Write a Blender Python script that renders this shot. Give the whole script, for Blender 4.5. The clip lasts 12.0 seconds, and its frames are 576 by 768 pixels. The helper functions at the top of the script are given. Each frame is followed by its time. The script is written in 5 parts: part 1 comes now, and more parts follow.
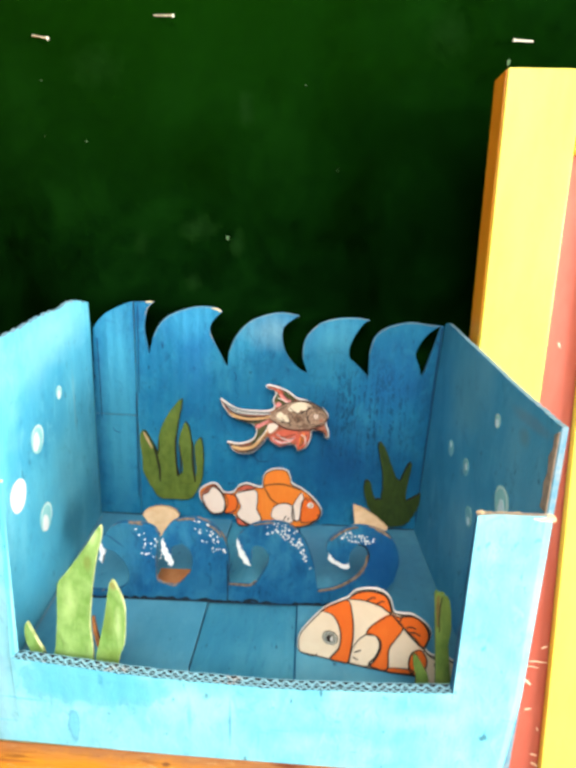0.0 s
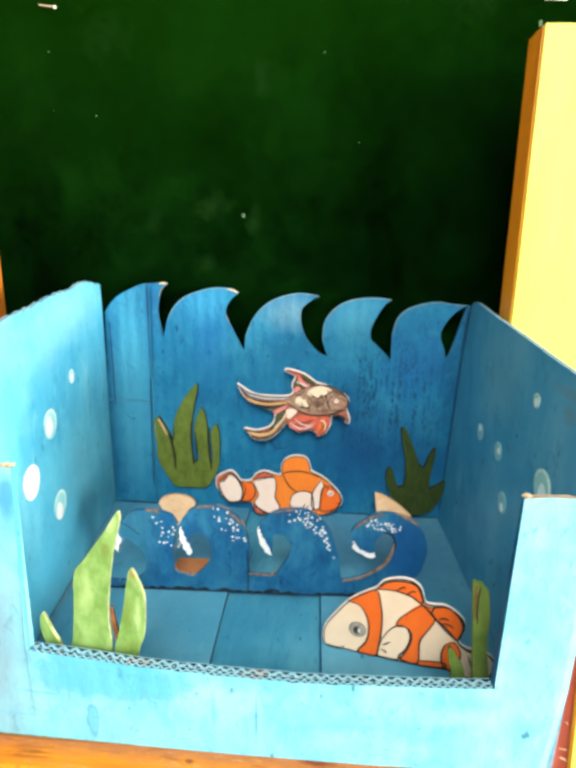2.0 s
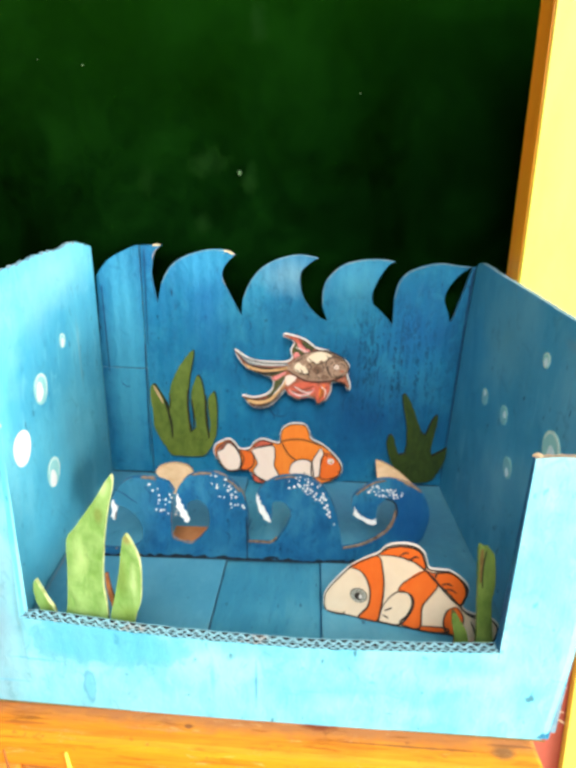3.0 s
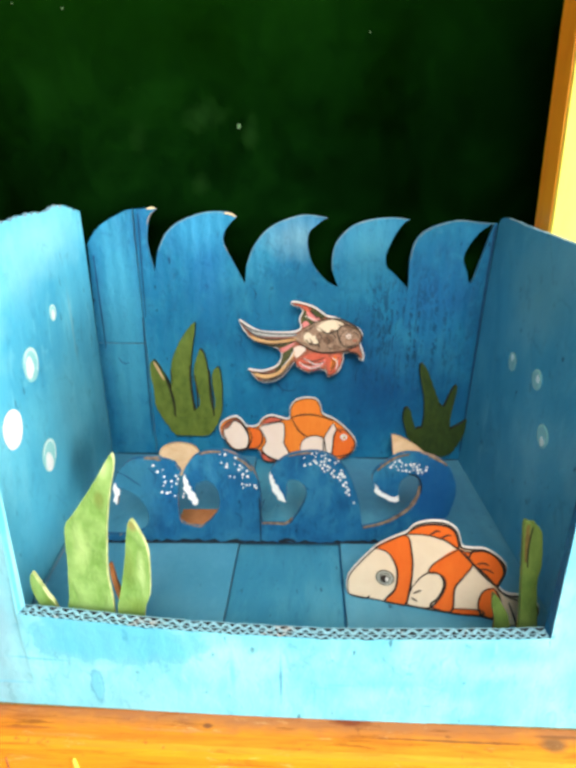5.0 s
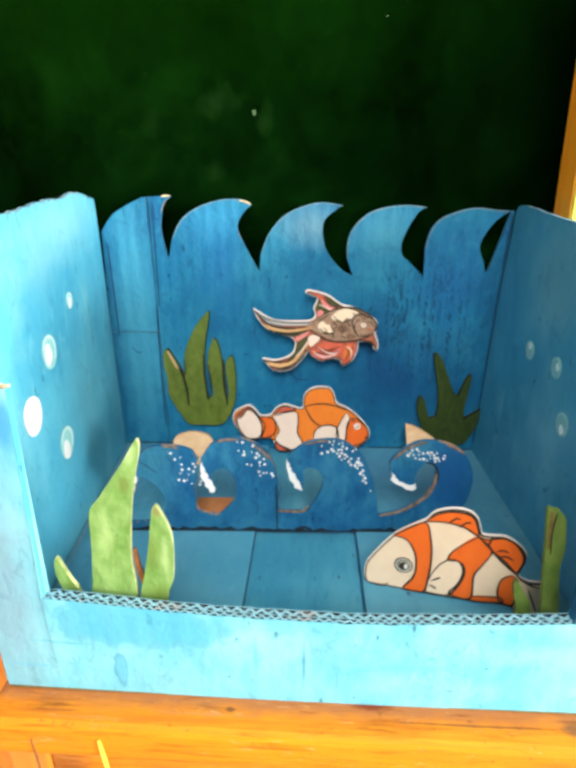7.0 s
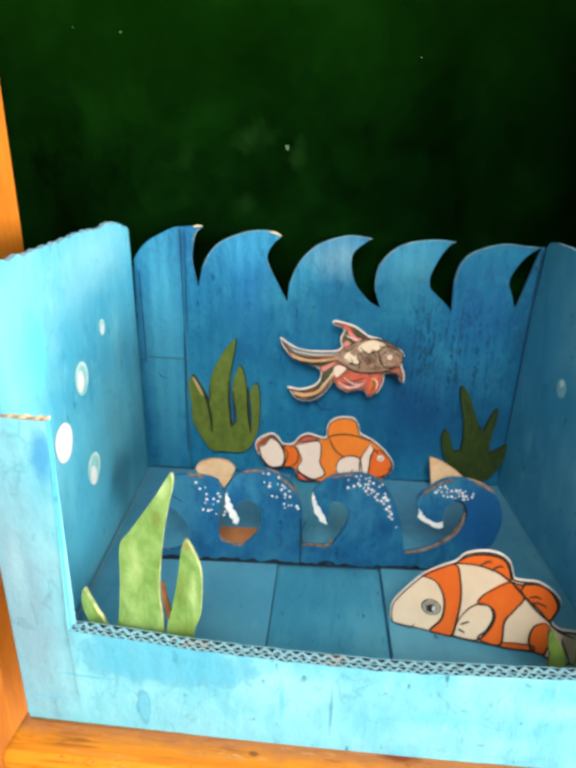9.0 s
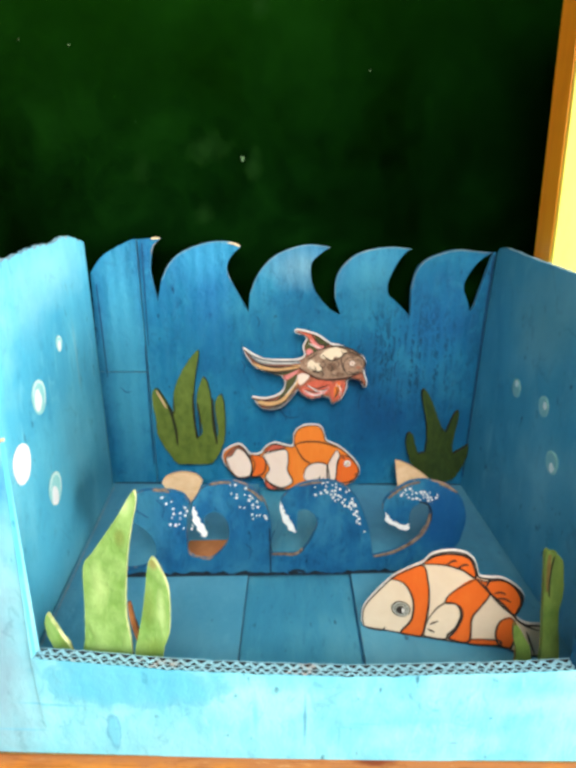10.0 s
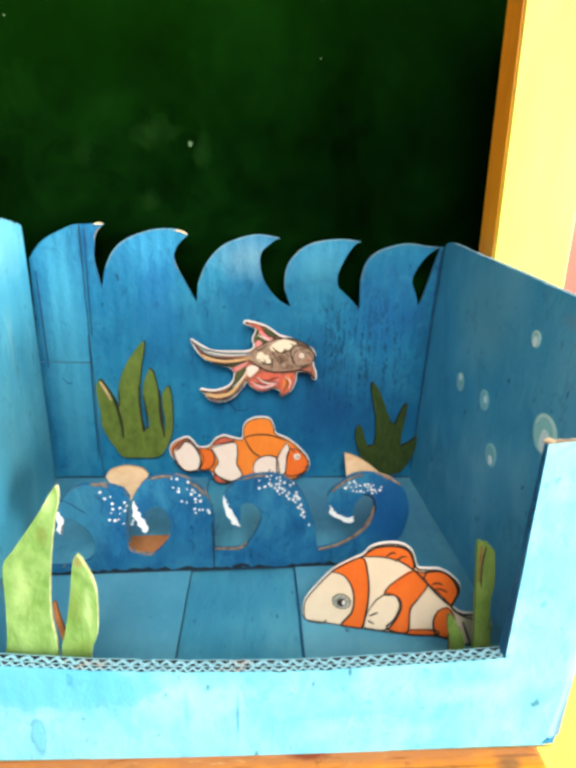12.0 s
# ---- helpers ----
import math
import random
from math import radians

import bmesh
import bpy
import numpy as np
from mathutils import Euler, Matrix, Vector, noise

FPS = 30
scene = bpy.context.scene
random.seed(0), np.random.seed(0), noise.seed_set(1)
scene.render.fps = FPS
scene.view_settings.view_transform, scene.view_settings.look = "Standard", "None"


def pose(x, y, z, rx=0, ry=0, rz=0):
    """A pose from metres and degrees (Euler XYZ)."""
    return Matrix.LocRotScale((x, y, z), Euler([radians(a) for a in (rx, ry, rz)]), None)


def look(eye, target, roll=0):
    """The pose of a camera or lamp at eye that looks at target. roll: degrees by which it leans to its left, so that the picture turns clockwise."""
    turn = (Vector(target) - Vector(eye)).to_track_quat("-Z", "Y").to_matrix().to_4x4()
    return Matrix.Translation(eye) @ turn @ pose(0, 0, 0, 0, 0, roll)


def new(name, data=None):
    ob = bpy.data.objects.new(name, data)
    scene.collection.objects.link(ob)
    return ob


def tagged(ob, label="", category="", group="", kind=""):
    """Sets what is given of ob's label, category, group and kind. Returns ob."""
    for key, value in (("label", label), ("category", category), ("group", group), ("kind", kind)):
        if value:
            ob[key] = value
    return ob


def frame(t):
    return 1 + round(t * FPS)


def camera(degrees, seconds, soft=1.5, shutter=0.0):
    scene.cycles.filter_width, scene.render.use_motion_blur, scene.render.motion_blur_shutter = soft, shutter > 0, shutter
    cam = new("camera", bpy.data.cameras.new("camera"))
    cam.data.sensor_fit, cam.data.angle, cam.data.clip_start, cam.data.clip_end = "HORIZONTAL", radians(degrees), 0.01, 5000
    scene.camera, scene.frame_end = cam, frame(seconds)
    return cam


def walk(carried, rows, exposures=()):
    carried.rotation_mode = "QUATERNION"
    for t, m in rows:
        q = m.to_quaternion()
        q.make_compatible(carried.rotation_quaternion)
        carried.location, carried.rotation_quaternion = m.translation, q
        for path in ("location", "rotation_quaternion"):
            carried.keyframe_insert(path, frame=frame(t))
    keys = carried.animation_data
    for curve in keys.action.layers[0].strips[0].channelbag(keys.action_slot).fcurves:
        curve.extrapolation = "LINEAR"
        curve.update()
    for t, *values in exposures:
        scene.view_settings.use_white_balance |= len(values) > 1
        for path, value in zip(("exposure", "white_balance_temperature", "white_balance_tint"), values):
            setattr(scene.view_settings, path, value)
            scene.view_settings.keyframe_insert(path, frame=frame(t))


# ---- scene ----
cam = camera(59.1, 12.0, soft=4.2)
METRES, EYE, TILT, LEAN, TURN = 0.17, 1.12, 0.0, 0.0, 2.5
ROWS = [
    (0.0, 0.0, 0.0, 0.0, 0.49, -14.06, -1.94),
    (0.5, -0.0285, -0.0082, -0.0313, 1.22, -14.06, -1.85),
    (1.0, -0.0506, -0.0117, -0.0356, 1.19, -14.32, -1.88),
    (1.5, -0.0788, 0.0309, -0.0572, 1.51, -14.57, -1.78),
    (2.0, -0.0739, 0.1163, -0.0959, 1.34, -14.96, -1.32),
    (2.3, -0.0809, 0.1651, -0.1418, 1.59, -16.03, -1.32),
    (2.5, -0.094, 0.1782, -0.1628, 1.5, -16.85, -1.34),
    (3.0, -0.0778, 0.1943, -0.1868, 1.1, -17.74, -1.17),
    (3.2, -0.0744, 0.2083, -0.1893, 0.56, -17.42, -0.56),
    (4.8, -0.1492, 0.3754, -0.3146, 0.49, -19.82, 0.49),
    (5.0, -0.1592, 0.39, -0.3198, 0.35, -19.79, 0.21),
    (5.5, -0.1679, 0.398, -0.3376, -0.12, -20.35, 0.15),
    (6.0, -0.189, 0.3816, -0.3363, 0.11, -20.34, 0.19),
    (6.5, -0.204, 0.3722, -0.3311, 0.23, -20.15, 0.19),
    (7.0, -0.2344, 0.3858, -0.3436, 0.69, -20.62, 0.23),
    (7.2, -0.2508, 0.3805, -0.3337, 1.5, -20.39, 0.49),
    (8.8, -0.314, 0.4016, -0.2895, 2.86, -18.46, -0.92),
    (9.0, -0.3134, 0.4058, -0.2897, 2.63, -18.3, -0.78),
    (9.5, -0.2954, 0.4145, -0.3039, 1.31, -18.48, -0.24),
    (9.7, -0.2882, 0.4078, -0.2962, 0.17, -18.02, -0.02),
    (10.0, -0.2896, 0.402, -0.2779, -1.5, -17.43, 0.22),
    (10.5, -0.299, 0.4109, -0.2771, -1.89, -17.42, -0.42),
    (11.0, -0.2575, 0.4247, -0.296, -2.99, -17.72, -0.83),
    (11.5, -0.214, 0.428, -0.2981, -4.16, -18.05, -1.18),
    (12.0, -0.1831, 0.4321, -0.2944, -5.15, -18.16, -1.37),
]
walk(cam, [(t, pose(0, 0, EYE, TILT, LEAN, TURN) @ pose(METRES * x, METRES * y, METRES * z, 90 + pitch, roll, yaw)) for t, x, y, z, yaw, pitch, roll in ROWS], ((0.0, 0.0), (3.0, 0.0), (5.5, -0.07), (7.0, -0.11), (9.0, -0.25), (9.5, -0.20), (10.5, -0.03), (12.0, 0.02)))

# ---- world and light ----
TOP = 0.75            # height of the table top
world = bpy.data.worlds.new("world")
scene.world = world
world.use_nodes = True
wn = world.node_tree
sky = wn.nodes.new("ShaderNodeTexSky")
sky.sky_type, sky.sun_disc = "NISHITA", False
sky.sun_elevation, sky.sun_rotation = radians(50), radians(150)
wn.links.new(sky.outputs[0], wn.nodes["Background"].inputs[0])
wn.nodes["Background"].inputs[1].default_value = 0.08


def area_lamp(name, m, w, h, watts, colour):
    data = bpy.data.lights.new(name, "AREA")
    data.shape, data.size, data.size_y, data.energy, data.color = "RECTANGLE", w, h, watts, colour
    ob = new(name, data)
    ob.matrix_world = m
    return ob


area_lamp("east_window_light", look((2.13, -0.62, 1.22), (0.0, 0.4, 1.02)), 1.3, 0.6, 172, (1.0, 0.95, 0.88))
# unseen south fill, added to brighten the front and the box's inside
area_lamp("south_fill_light", look((0.10, -1.29, 2.42), (0.0, 0.4, 0.90)), 1.4, 1.0, 86, (1.0, 0.95, 0.87))

# ---- materials ----


def material(name, rough=0.6, spec=0.4, metal=0.0):
    m = bpy.data.materials.new(name)
    m.use_nodes = True
    nt = m.node_tree
    b = nt.nodes["Principled BSDF"]
    b.inputs["Roughness"].default_value = rough
    b.inputs["Specular IOR Level"].default_value = spec
    b.inputs["Metallic"].default_value = metal
    return m, nt, b


def coords(nt, scale, rot=(0, 0, 0)):
    tc, mp = nt.nodes.new("ShaderNodeTexCoord"), nt.nodes.new("ShaderNodeMapping")
    mp.inputs["Scale"].default_value = scale
    mp.inputs["Rotation"].default_value = rot
    nt.links.new(tc.outputs["Object"], mp.inputs[0])
    return mp.outputs[0]


def noise_tex(nt, vec, scale, detail=4.0, rough=0.55, distortion=0.0):
    n = nt.nodes.new("ShaderNodeTexNoise")
    n.inputs["Scale"].default_value, n.inputs["Detail"].default_value = scale, detail
    n.inputs["Roughness"].default_value, n.inputs["Distortion"].default_value = rough, distortion
    nt.links.new(vec, n.inputs["Vector"])
    return n.outputs[0]


def ramp(nt, fac, stops):
    r = nt.nodes.new("ShaderNodeValToRGB")
    e = r.color_ramp.elements
    while len(e) < len(stops):
        e.new(0.5)
    for k, (p, c) in zip(e, stops):
        k.position, k.color = p, (*c, 1) if len(c) == 3 else c
    nt.links.new(fac, r.inputs[0])
    return r.outputs[0]


def blend(nt, fac, a, b, kind="MIX"):
    n = nt.nodes.new("ShaderNodeMix")
    n.data_type, n.blend_type = "RGBA", kind
    for key, value in ((0, fac), (6, a), (7, b)):
        if isinstance(value, (int, float)):
            n.inputs[key].default_value = value
        elif isinstance(value, tuple):
            n.inputs[key].default_value = (*value, 1)
        else:
            nt.links.new(value, n.inputs[key])
    return n.outputs[2]


def bump(nt, b, height, strength, distance=0.001):
    n = nt.nodes.new("ShaderNodeBump")
    n.inputs["Strength"].default_value, n.inputs["Distance"].default_value = strength, distance
    nt.links.new(height, n.inputs["Height"])
    nt.links.new(n.outputs[0], b.inputs["Normal"])


def stain(nt, centre, radii, ragged=0.5, scale=60.0, soft=0.35):
    """A ragged spot with a soft rim, as a mask; a radius of 0 leaves that axis out."""
    tc, mp = nt.nodes.new("ShaderNodeTexCoord"), nt.nodes.new("ShaderNodeMapping")
    nt.links.new(tc.outputs["Object"], mp.inputs[0])
    inv = [1 / r if r else 0.0 for r in radii]
    mp.inputs["Scale"].default_value = inv
    mp.inputs["Location"].default_value = [-c * k for c, k in zip(centre, inv)]
    ln = nt.nodes.new("ShaderNodeVectorMath")
    ln.operation = "LENGTH"
    nt.links.new(mp.outputs[0], ln.inputs[0])
    wob = nt.nodes.new("ShaderNodeMath")
    wob.operation = "MULTIPLY_ADD"
    wob.inputs[1].default_value = ragged
    nt.links.new(noise_tex(nt, coords(nt, (1, 1, 1)), scale, 4.0, 0.6), wob.inputs[0])
    nt.links.new(ln.outputs["Value"], wob.inputs[2])
    edge0 = 1 + ragged / 2
    mr = nt.nodes.new("ShaderNodeMapRange")
    mr.inputs["From Min"].default_value, mr.inputs["From Max"].default_value = edge0, edge0 - soft
    nt.links.new(wob.outputs[0], mr.inputs[0])
    return mr.outputs[0]


def stained(nt, col, stains_and_shade):
    """Lays spots over a colour: centre, radii, colour, strength, raggedness, softness."""
    for centre, radii, tint, strength, ragged, soft in stains_and_shade:
        mask = stain(nt, centre, radii, ragged, 60.0, soft)
        k = nt.nodes.new("ShaderNodeMath")
        k.operation = "MULTIPLY"
        k.inputs[1].default_value = strength
        nt.links.new(mask, k.inputs[0])
        col = blend(nt, k.outputs[0], col, tint)
    return col


def crackle(nt, scale, reach=0.05, share=0.55):
    """Broken, wandering crack lines, as a mask."""
    warp = noise_tex(nt, coords(nt, (1, 1, 1)), 1.6 * scale, 3.0, 0.6)
    add = nt.nodes.new("ShaderNodeVectorMath")
    add.operation = "MULTIPLY_ADD"
    add.inputs[1].default_value = (0.6 / scale,) * 3
    nt.links.new(warp, add.inputs[0])
    nt.links.new(coords(nt, (1, 1, 0.7)), add.inputs[2])
    cells = nt.nodes.new("ShaderNodeTexVoronoi")
    cells.feature = "DISTANCE_TO_EDGE"
    cells.inputs["Scale"].default_value = scale
    nt.links.new(add.outputs[0], cells.inputs["Vector"])
    lines = ramp(nt, cells.outputs["Distance"], ((0.0, (1, 1, 1)), (reach, (0, 0, 0))))
    broken = ramp(nt, noise_tex(nt, coords(nt, (1, 1, 1)), 0.7 * scale, 3.0, 0.6), ((share, (0, 0, 0)), (share + 0.06, (1, 1, 1))))
    return blend(nt, 1.0, lines, broken, "MULTIPLY")


def brushed_paint(name, dark, mid, light, streak=(60, 60, 7), rough=0.55, patch=9.0, bare=0.0, stains_and_shade=(), emboss=0.6, dabs=None, daubs=0.3, cracks=0.25):
    """Poster paint on carton: long brush streaks, cloudy thick and thin patches, faint flutes in the relief."""
    m, nt, b = material(name, rough, 0.2)
    streaks = noise_tex(nt, coords(nt, streak), 1.0, 5.0, 0.6, 0.4)
    clouds = noise_tex(nt, coords(nt, (1, 1, 1)), patch, 3.0, 0.5, 0.3)
    both = nt.nodes.new("ShaderNodeMath")
    both.operation = "MULTIPLY_ADD"
    both.inputs[1].default_value = 0.38
    nt.links.new(streaks, both.inputs[0])
    half = nt.nodes.new("ShaderNodeMath")
    half.operation = "MULTIPLY"
    half.inputs[1].default_value = 0.62
    nt.links.new(clouds, half.inputs[0])
    nt.links.new(half.outputs[0], both.inputs[2])
    col = ramp(nt, both.outputs[0], ((0.34, dark), (0.5, mid), (0.66, light)))
    daub = ramp(nt, noise_tex(nt, coords(nt, tuple(2.6 * s for s in streak)), 1.0, 3.0, 0.6, 1.5), ((0.57, (0, 0, 0)), (0.70, (daubs,) * 3)))
    col = blend(nt, daub, col, tuple(0.62 * c for c in dark))
    thin = ramp(nt, noise_tex(nt, coords(nt, tuple(1.7 * s for s in streak)), 1.0, 4.0, 0.6, 0.8), ((0.56, (0, 0, 0)), (0.76, (0.7,) * 3)))
    col = blend(nt, thin, col, light)
    specks = ramp(nt, noise_tex(nt, coords(nt, (1, 1, 0.5)), 130.0, 2.0), ((0.68, (0, 0, 0)), (0.75, (1, 1, 1))))
    col = blend(nt, specks, col, tuple(0.45 * c for c in dark))
    if bare:
        worn = ramp(nt, noise_tex(nt, coords(nt, (1, 1, 1)), 40.0, 5.0, 0.7), ((0.66, (0, 0, 0)), (0.72, (bare,) * 3)))
        col = blend(nt, worn, col, (0.42, 0.27, 0.14))
    col = stained(nt, col, stains_and_shade)
    if dabs:
        spots = ramp(nt, noise_tex(nt, coords(nt, (1.0, 1.0, 0.5)), 240.0, 3.0, 0.6, 0.8), ((0.46, (0, 0, 0)), (0.56, (1, 1, 1))))
        columns = ramp(nt, noise_tex(nt, coords(nt, (1.0, 1.0, 0.06)), 165.0, 1.0), ((0.44, (0, 0, 0)), (0.56, (1, 1, 1))))
        where = blend(nt, 1.0, blend(nt, 1.0, spots, columns, "MULTIPLY"), stain(nt, *dabs, 0.6, 40.0, 0.9), "MULTIPLY")
        col = blend(nt, where, col, tuple(0.4 * c for c in dark))
    split = crackle(nt, 42.0)
    col = blend(nt, blend(nt, 1.0, split, (cracks,) * 3, "MULTIPLY"), col, tuple(0.3 * c for c in dark))
    nt.links.new(col, b.inputs["Base Color"])
    flutes = nt.nodes.new("ShaderNodeTexWave")
    flutes.inputs["Scale"].default_value, flutes.inputs["Distortion"].default_value = 22.0, 1.5
    nt.links.new(coords(nt, (1, 1, 0.05)), flutes.inputs[0])
    pits = noise_tex(nt, coords(nt, (1.0, 1.0, 0.55)), 210.0, 4.0, 0.65, 0.6)
    relief = blend(nt, 0.45, blend(nt, 0.25, streaks, flutes.outputs[0]), pits)
    bump(nt, b, relief, emboss, 0.0026)
    return m


def mottled(name, a, c, scale=60.0, rough=0.7, stretch=(1, 1, 1), relief=0.25, spec=0.3, distance=0.001, stains_and_shade=()):
    m, nt, b = material(name, rough, spec)
    n1 = noise_tex(nt, coords(nt, stretch), scale, 6.0, 0.65, 0.3)
    n2 = noise_tex(nt, coords(nt, (1, 1, 1)), scale * 0.17, 2.0)
    col = ramp(nt, n1, ((0.3, a), (0.7, c)))
    col = blend(nt, blend(nt, 0.5, n2, (0.1, 0.1, 0.1)), col, tuple(0.75 * k for k in a))
    col = stained(nt, col, stains_and_shade)
    nt.links.new(col, b.inputs["Base Color"])
    bump(nt, b, n1, relief, distance)
    return m


def wood(name, dark, mid, light, stretch, rough=0.35, spec=0.5, knots_and_bands=(), wear=0.0):
    m, nt, b = material(name, rough, spec)
    grain = noise_tex(nt, coords(nt, stretch), 1.0, 6.0, 0.65, 1.2)
    fine = noise_tex(nt, coords(nt, tuple(5 * s for s in stretch)), 1.0, 4.0)
    stain = noise_tex(nt, coords(nt, (1, 1, 1)), 11.0, 3.0)
    col = ramp(nt, blend(nt, 0.3, grain, fine), ((0.33, dark), (0.5, mid), (0.68, light)))
    col = blend(nt, ramp(nt, stain, ((0.55, (0, 0, 0)), (0.75, (0.6, 0.6, 0.6)))), col, dark)
    col = stained(nt, col, knots_and_bands)
    if wear:
        lines = ramp(nt, noise_tex(nt, coords(nt, tuple(3.2 * s for s in stretch)), 1.0, 5.0, 0.7, 0.6), ((0.54, (0, 0, 0)), (0.68, (wear,) * 3)))
        col = blend(nt, lines, col, tuple(0.42 * c for c in dark))
        scuffs = ramp(nt, noise_tex(nt, coords(nt, (34, 150, 150)), 1.0, 5.0, 0.75, 1.0), ((0.60, (0, 0, 0)), (0.70, (0.6 * wear,) * 3)))
        col = blend(nt, scuffs, col, (0.80, 0.50, 0.22))
        specks = ramp(nt, noise_tex(nt, coords(nt, (1, 1, 1)), 170.0, 3.0, 0.6), ((0.66, (0, 0, 0)), (0.73, (wear,) * 3)))
        col = blend(nt, specks, col, (0.20, 0.07, 0.02))
    nt.links.new(col, b.inputs["Base Color"])
    bump(nt, b, blend(nt, 0.5, grain, fine), 0.2 + 0.4 * wear, 0.001)
    return m


# corner shade painted in low right; crests and left flap paler
BLUE_BACK = brushed_paint("blue_back_paint", (0.005, 0.094, 0.222), (0.008, 0.141, 0.283), (0.024, 0.208, 0.340), (40, 40, 22), emboss=1.6, daubs=0.45, cracks=0.18, dabs=((0.075, 0.637, 0.17), (0.10, 0, 0.10)), stains_and_shade=(
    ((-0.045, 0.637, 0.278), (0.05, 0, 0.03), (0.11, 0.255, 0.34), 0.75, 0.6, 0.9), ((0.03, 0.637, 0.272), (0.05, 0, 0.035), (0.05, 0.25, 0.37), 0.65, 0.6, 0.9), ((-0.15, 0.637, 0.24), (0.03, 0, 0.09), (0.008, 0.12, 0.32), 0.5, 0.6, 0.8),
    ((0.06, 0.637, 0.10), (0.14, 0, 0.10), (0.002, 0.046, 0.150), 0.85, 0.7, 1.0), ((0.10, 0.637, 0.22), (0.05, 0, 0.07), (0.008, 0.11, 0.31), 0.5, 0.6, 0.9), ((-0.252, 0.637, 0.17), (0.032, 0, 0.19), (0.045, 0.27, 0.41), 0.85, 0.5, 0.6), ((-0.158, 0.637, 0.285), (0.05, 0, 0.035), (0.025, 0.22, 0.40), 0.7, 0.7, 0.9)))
# pale top and front, darker foot: blotchy paint with painted-in light and shade
BLUE_LEFT = brushed_paint("light_blue_side_paint", (0.05, 0.32, 0.50), (0.09, 0.42, 0.58), (0.19, 0.56, 0.68), (26, 26, 13), patch=7.0, stains_and_shade=(
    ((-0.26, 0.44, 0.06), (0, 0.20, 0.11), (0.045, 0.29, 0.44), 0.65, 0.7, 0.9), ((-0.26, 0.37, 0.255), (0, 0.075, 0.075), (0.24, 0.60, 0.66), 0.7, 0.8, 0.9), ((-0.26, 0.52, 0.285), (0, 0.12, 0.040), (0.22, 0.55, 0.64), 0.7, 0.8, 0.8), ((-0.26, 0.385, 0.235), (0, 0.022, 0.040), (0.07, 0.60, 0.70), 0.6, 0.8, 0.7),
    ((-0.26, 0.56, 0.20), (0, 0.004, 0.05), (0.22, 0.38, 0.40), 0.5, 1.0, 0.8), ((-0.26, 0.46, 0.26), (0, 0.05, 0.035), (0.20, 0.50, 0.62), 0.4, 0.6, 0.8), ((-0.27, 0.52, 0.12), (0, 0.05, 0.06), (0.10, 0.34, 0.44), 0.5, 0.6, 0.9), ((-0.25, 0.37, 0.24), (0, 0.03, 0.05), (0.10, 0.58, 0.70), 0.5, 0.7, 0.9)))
BLUE_RIGHT = brushed_paint("blue_side_paint", (0.020, 0.200, 0.375), (0.042, 0.265, 0.45), (0.095, 0.34, 0.51), (26, 26, 13), daubs=0.1, stains_and_shade=(
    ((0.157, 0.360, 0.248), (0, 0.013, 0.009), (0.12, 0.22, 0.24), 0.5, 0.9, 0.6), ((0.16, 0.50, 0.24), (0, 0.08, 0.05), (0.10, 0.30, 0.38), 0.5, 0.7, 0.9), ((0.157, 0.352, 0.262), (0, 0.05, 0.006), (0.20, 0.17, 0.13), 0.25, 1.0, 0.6)))
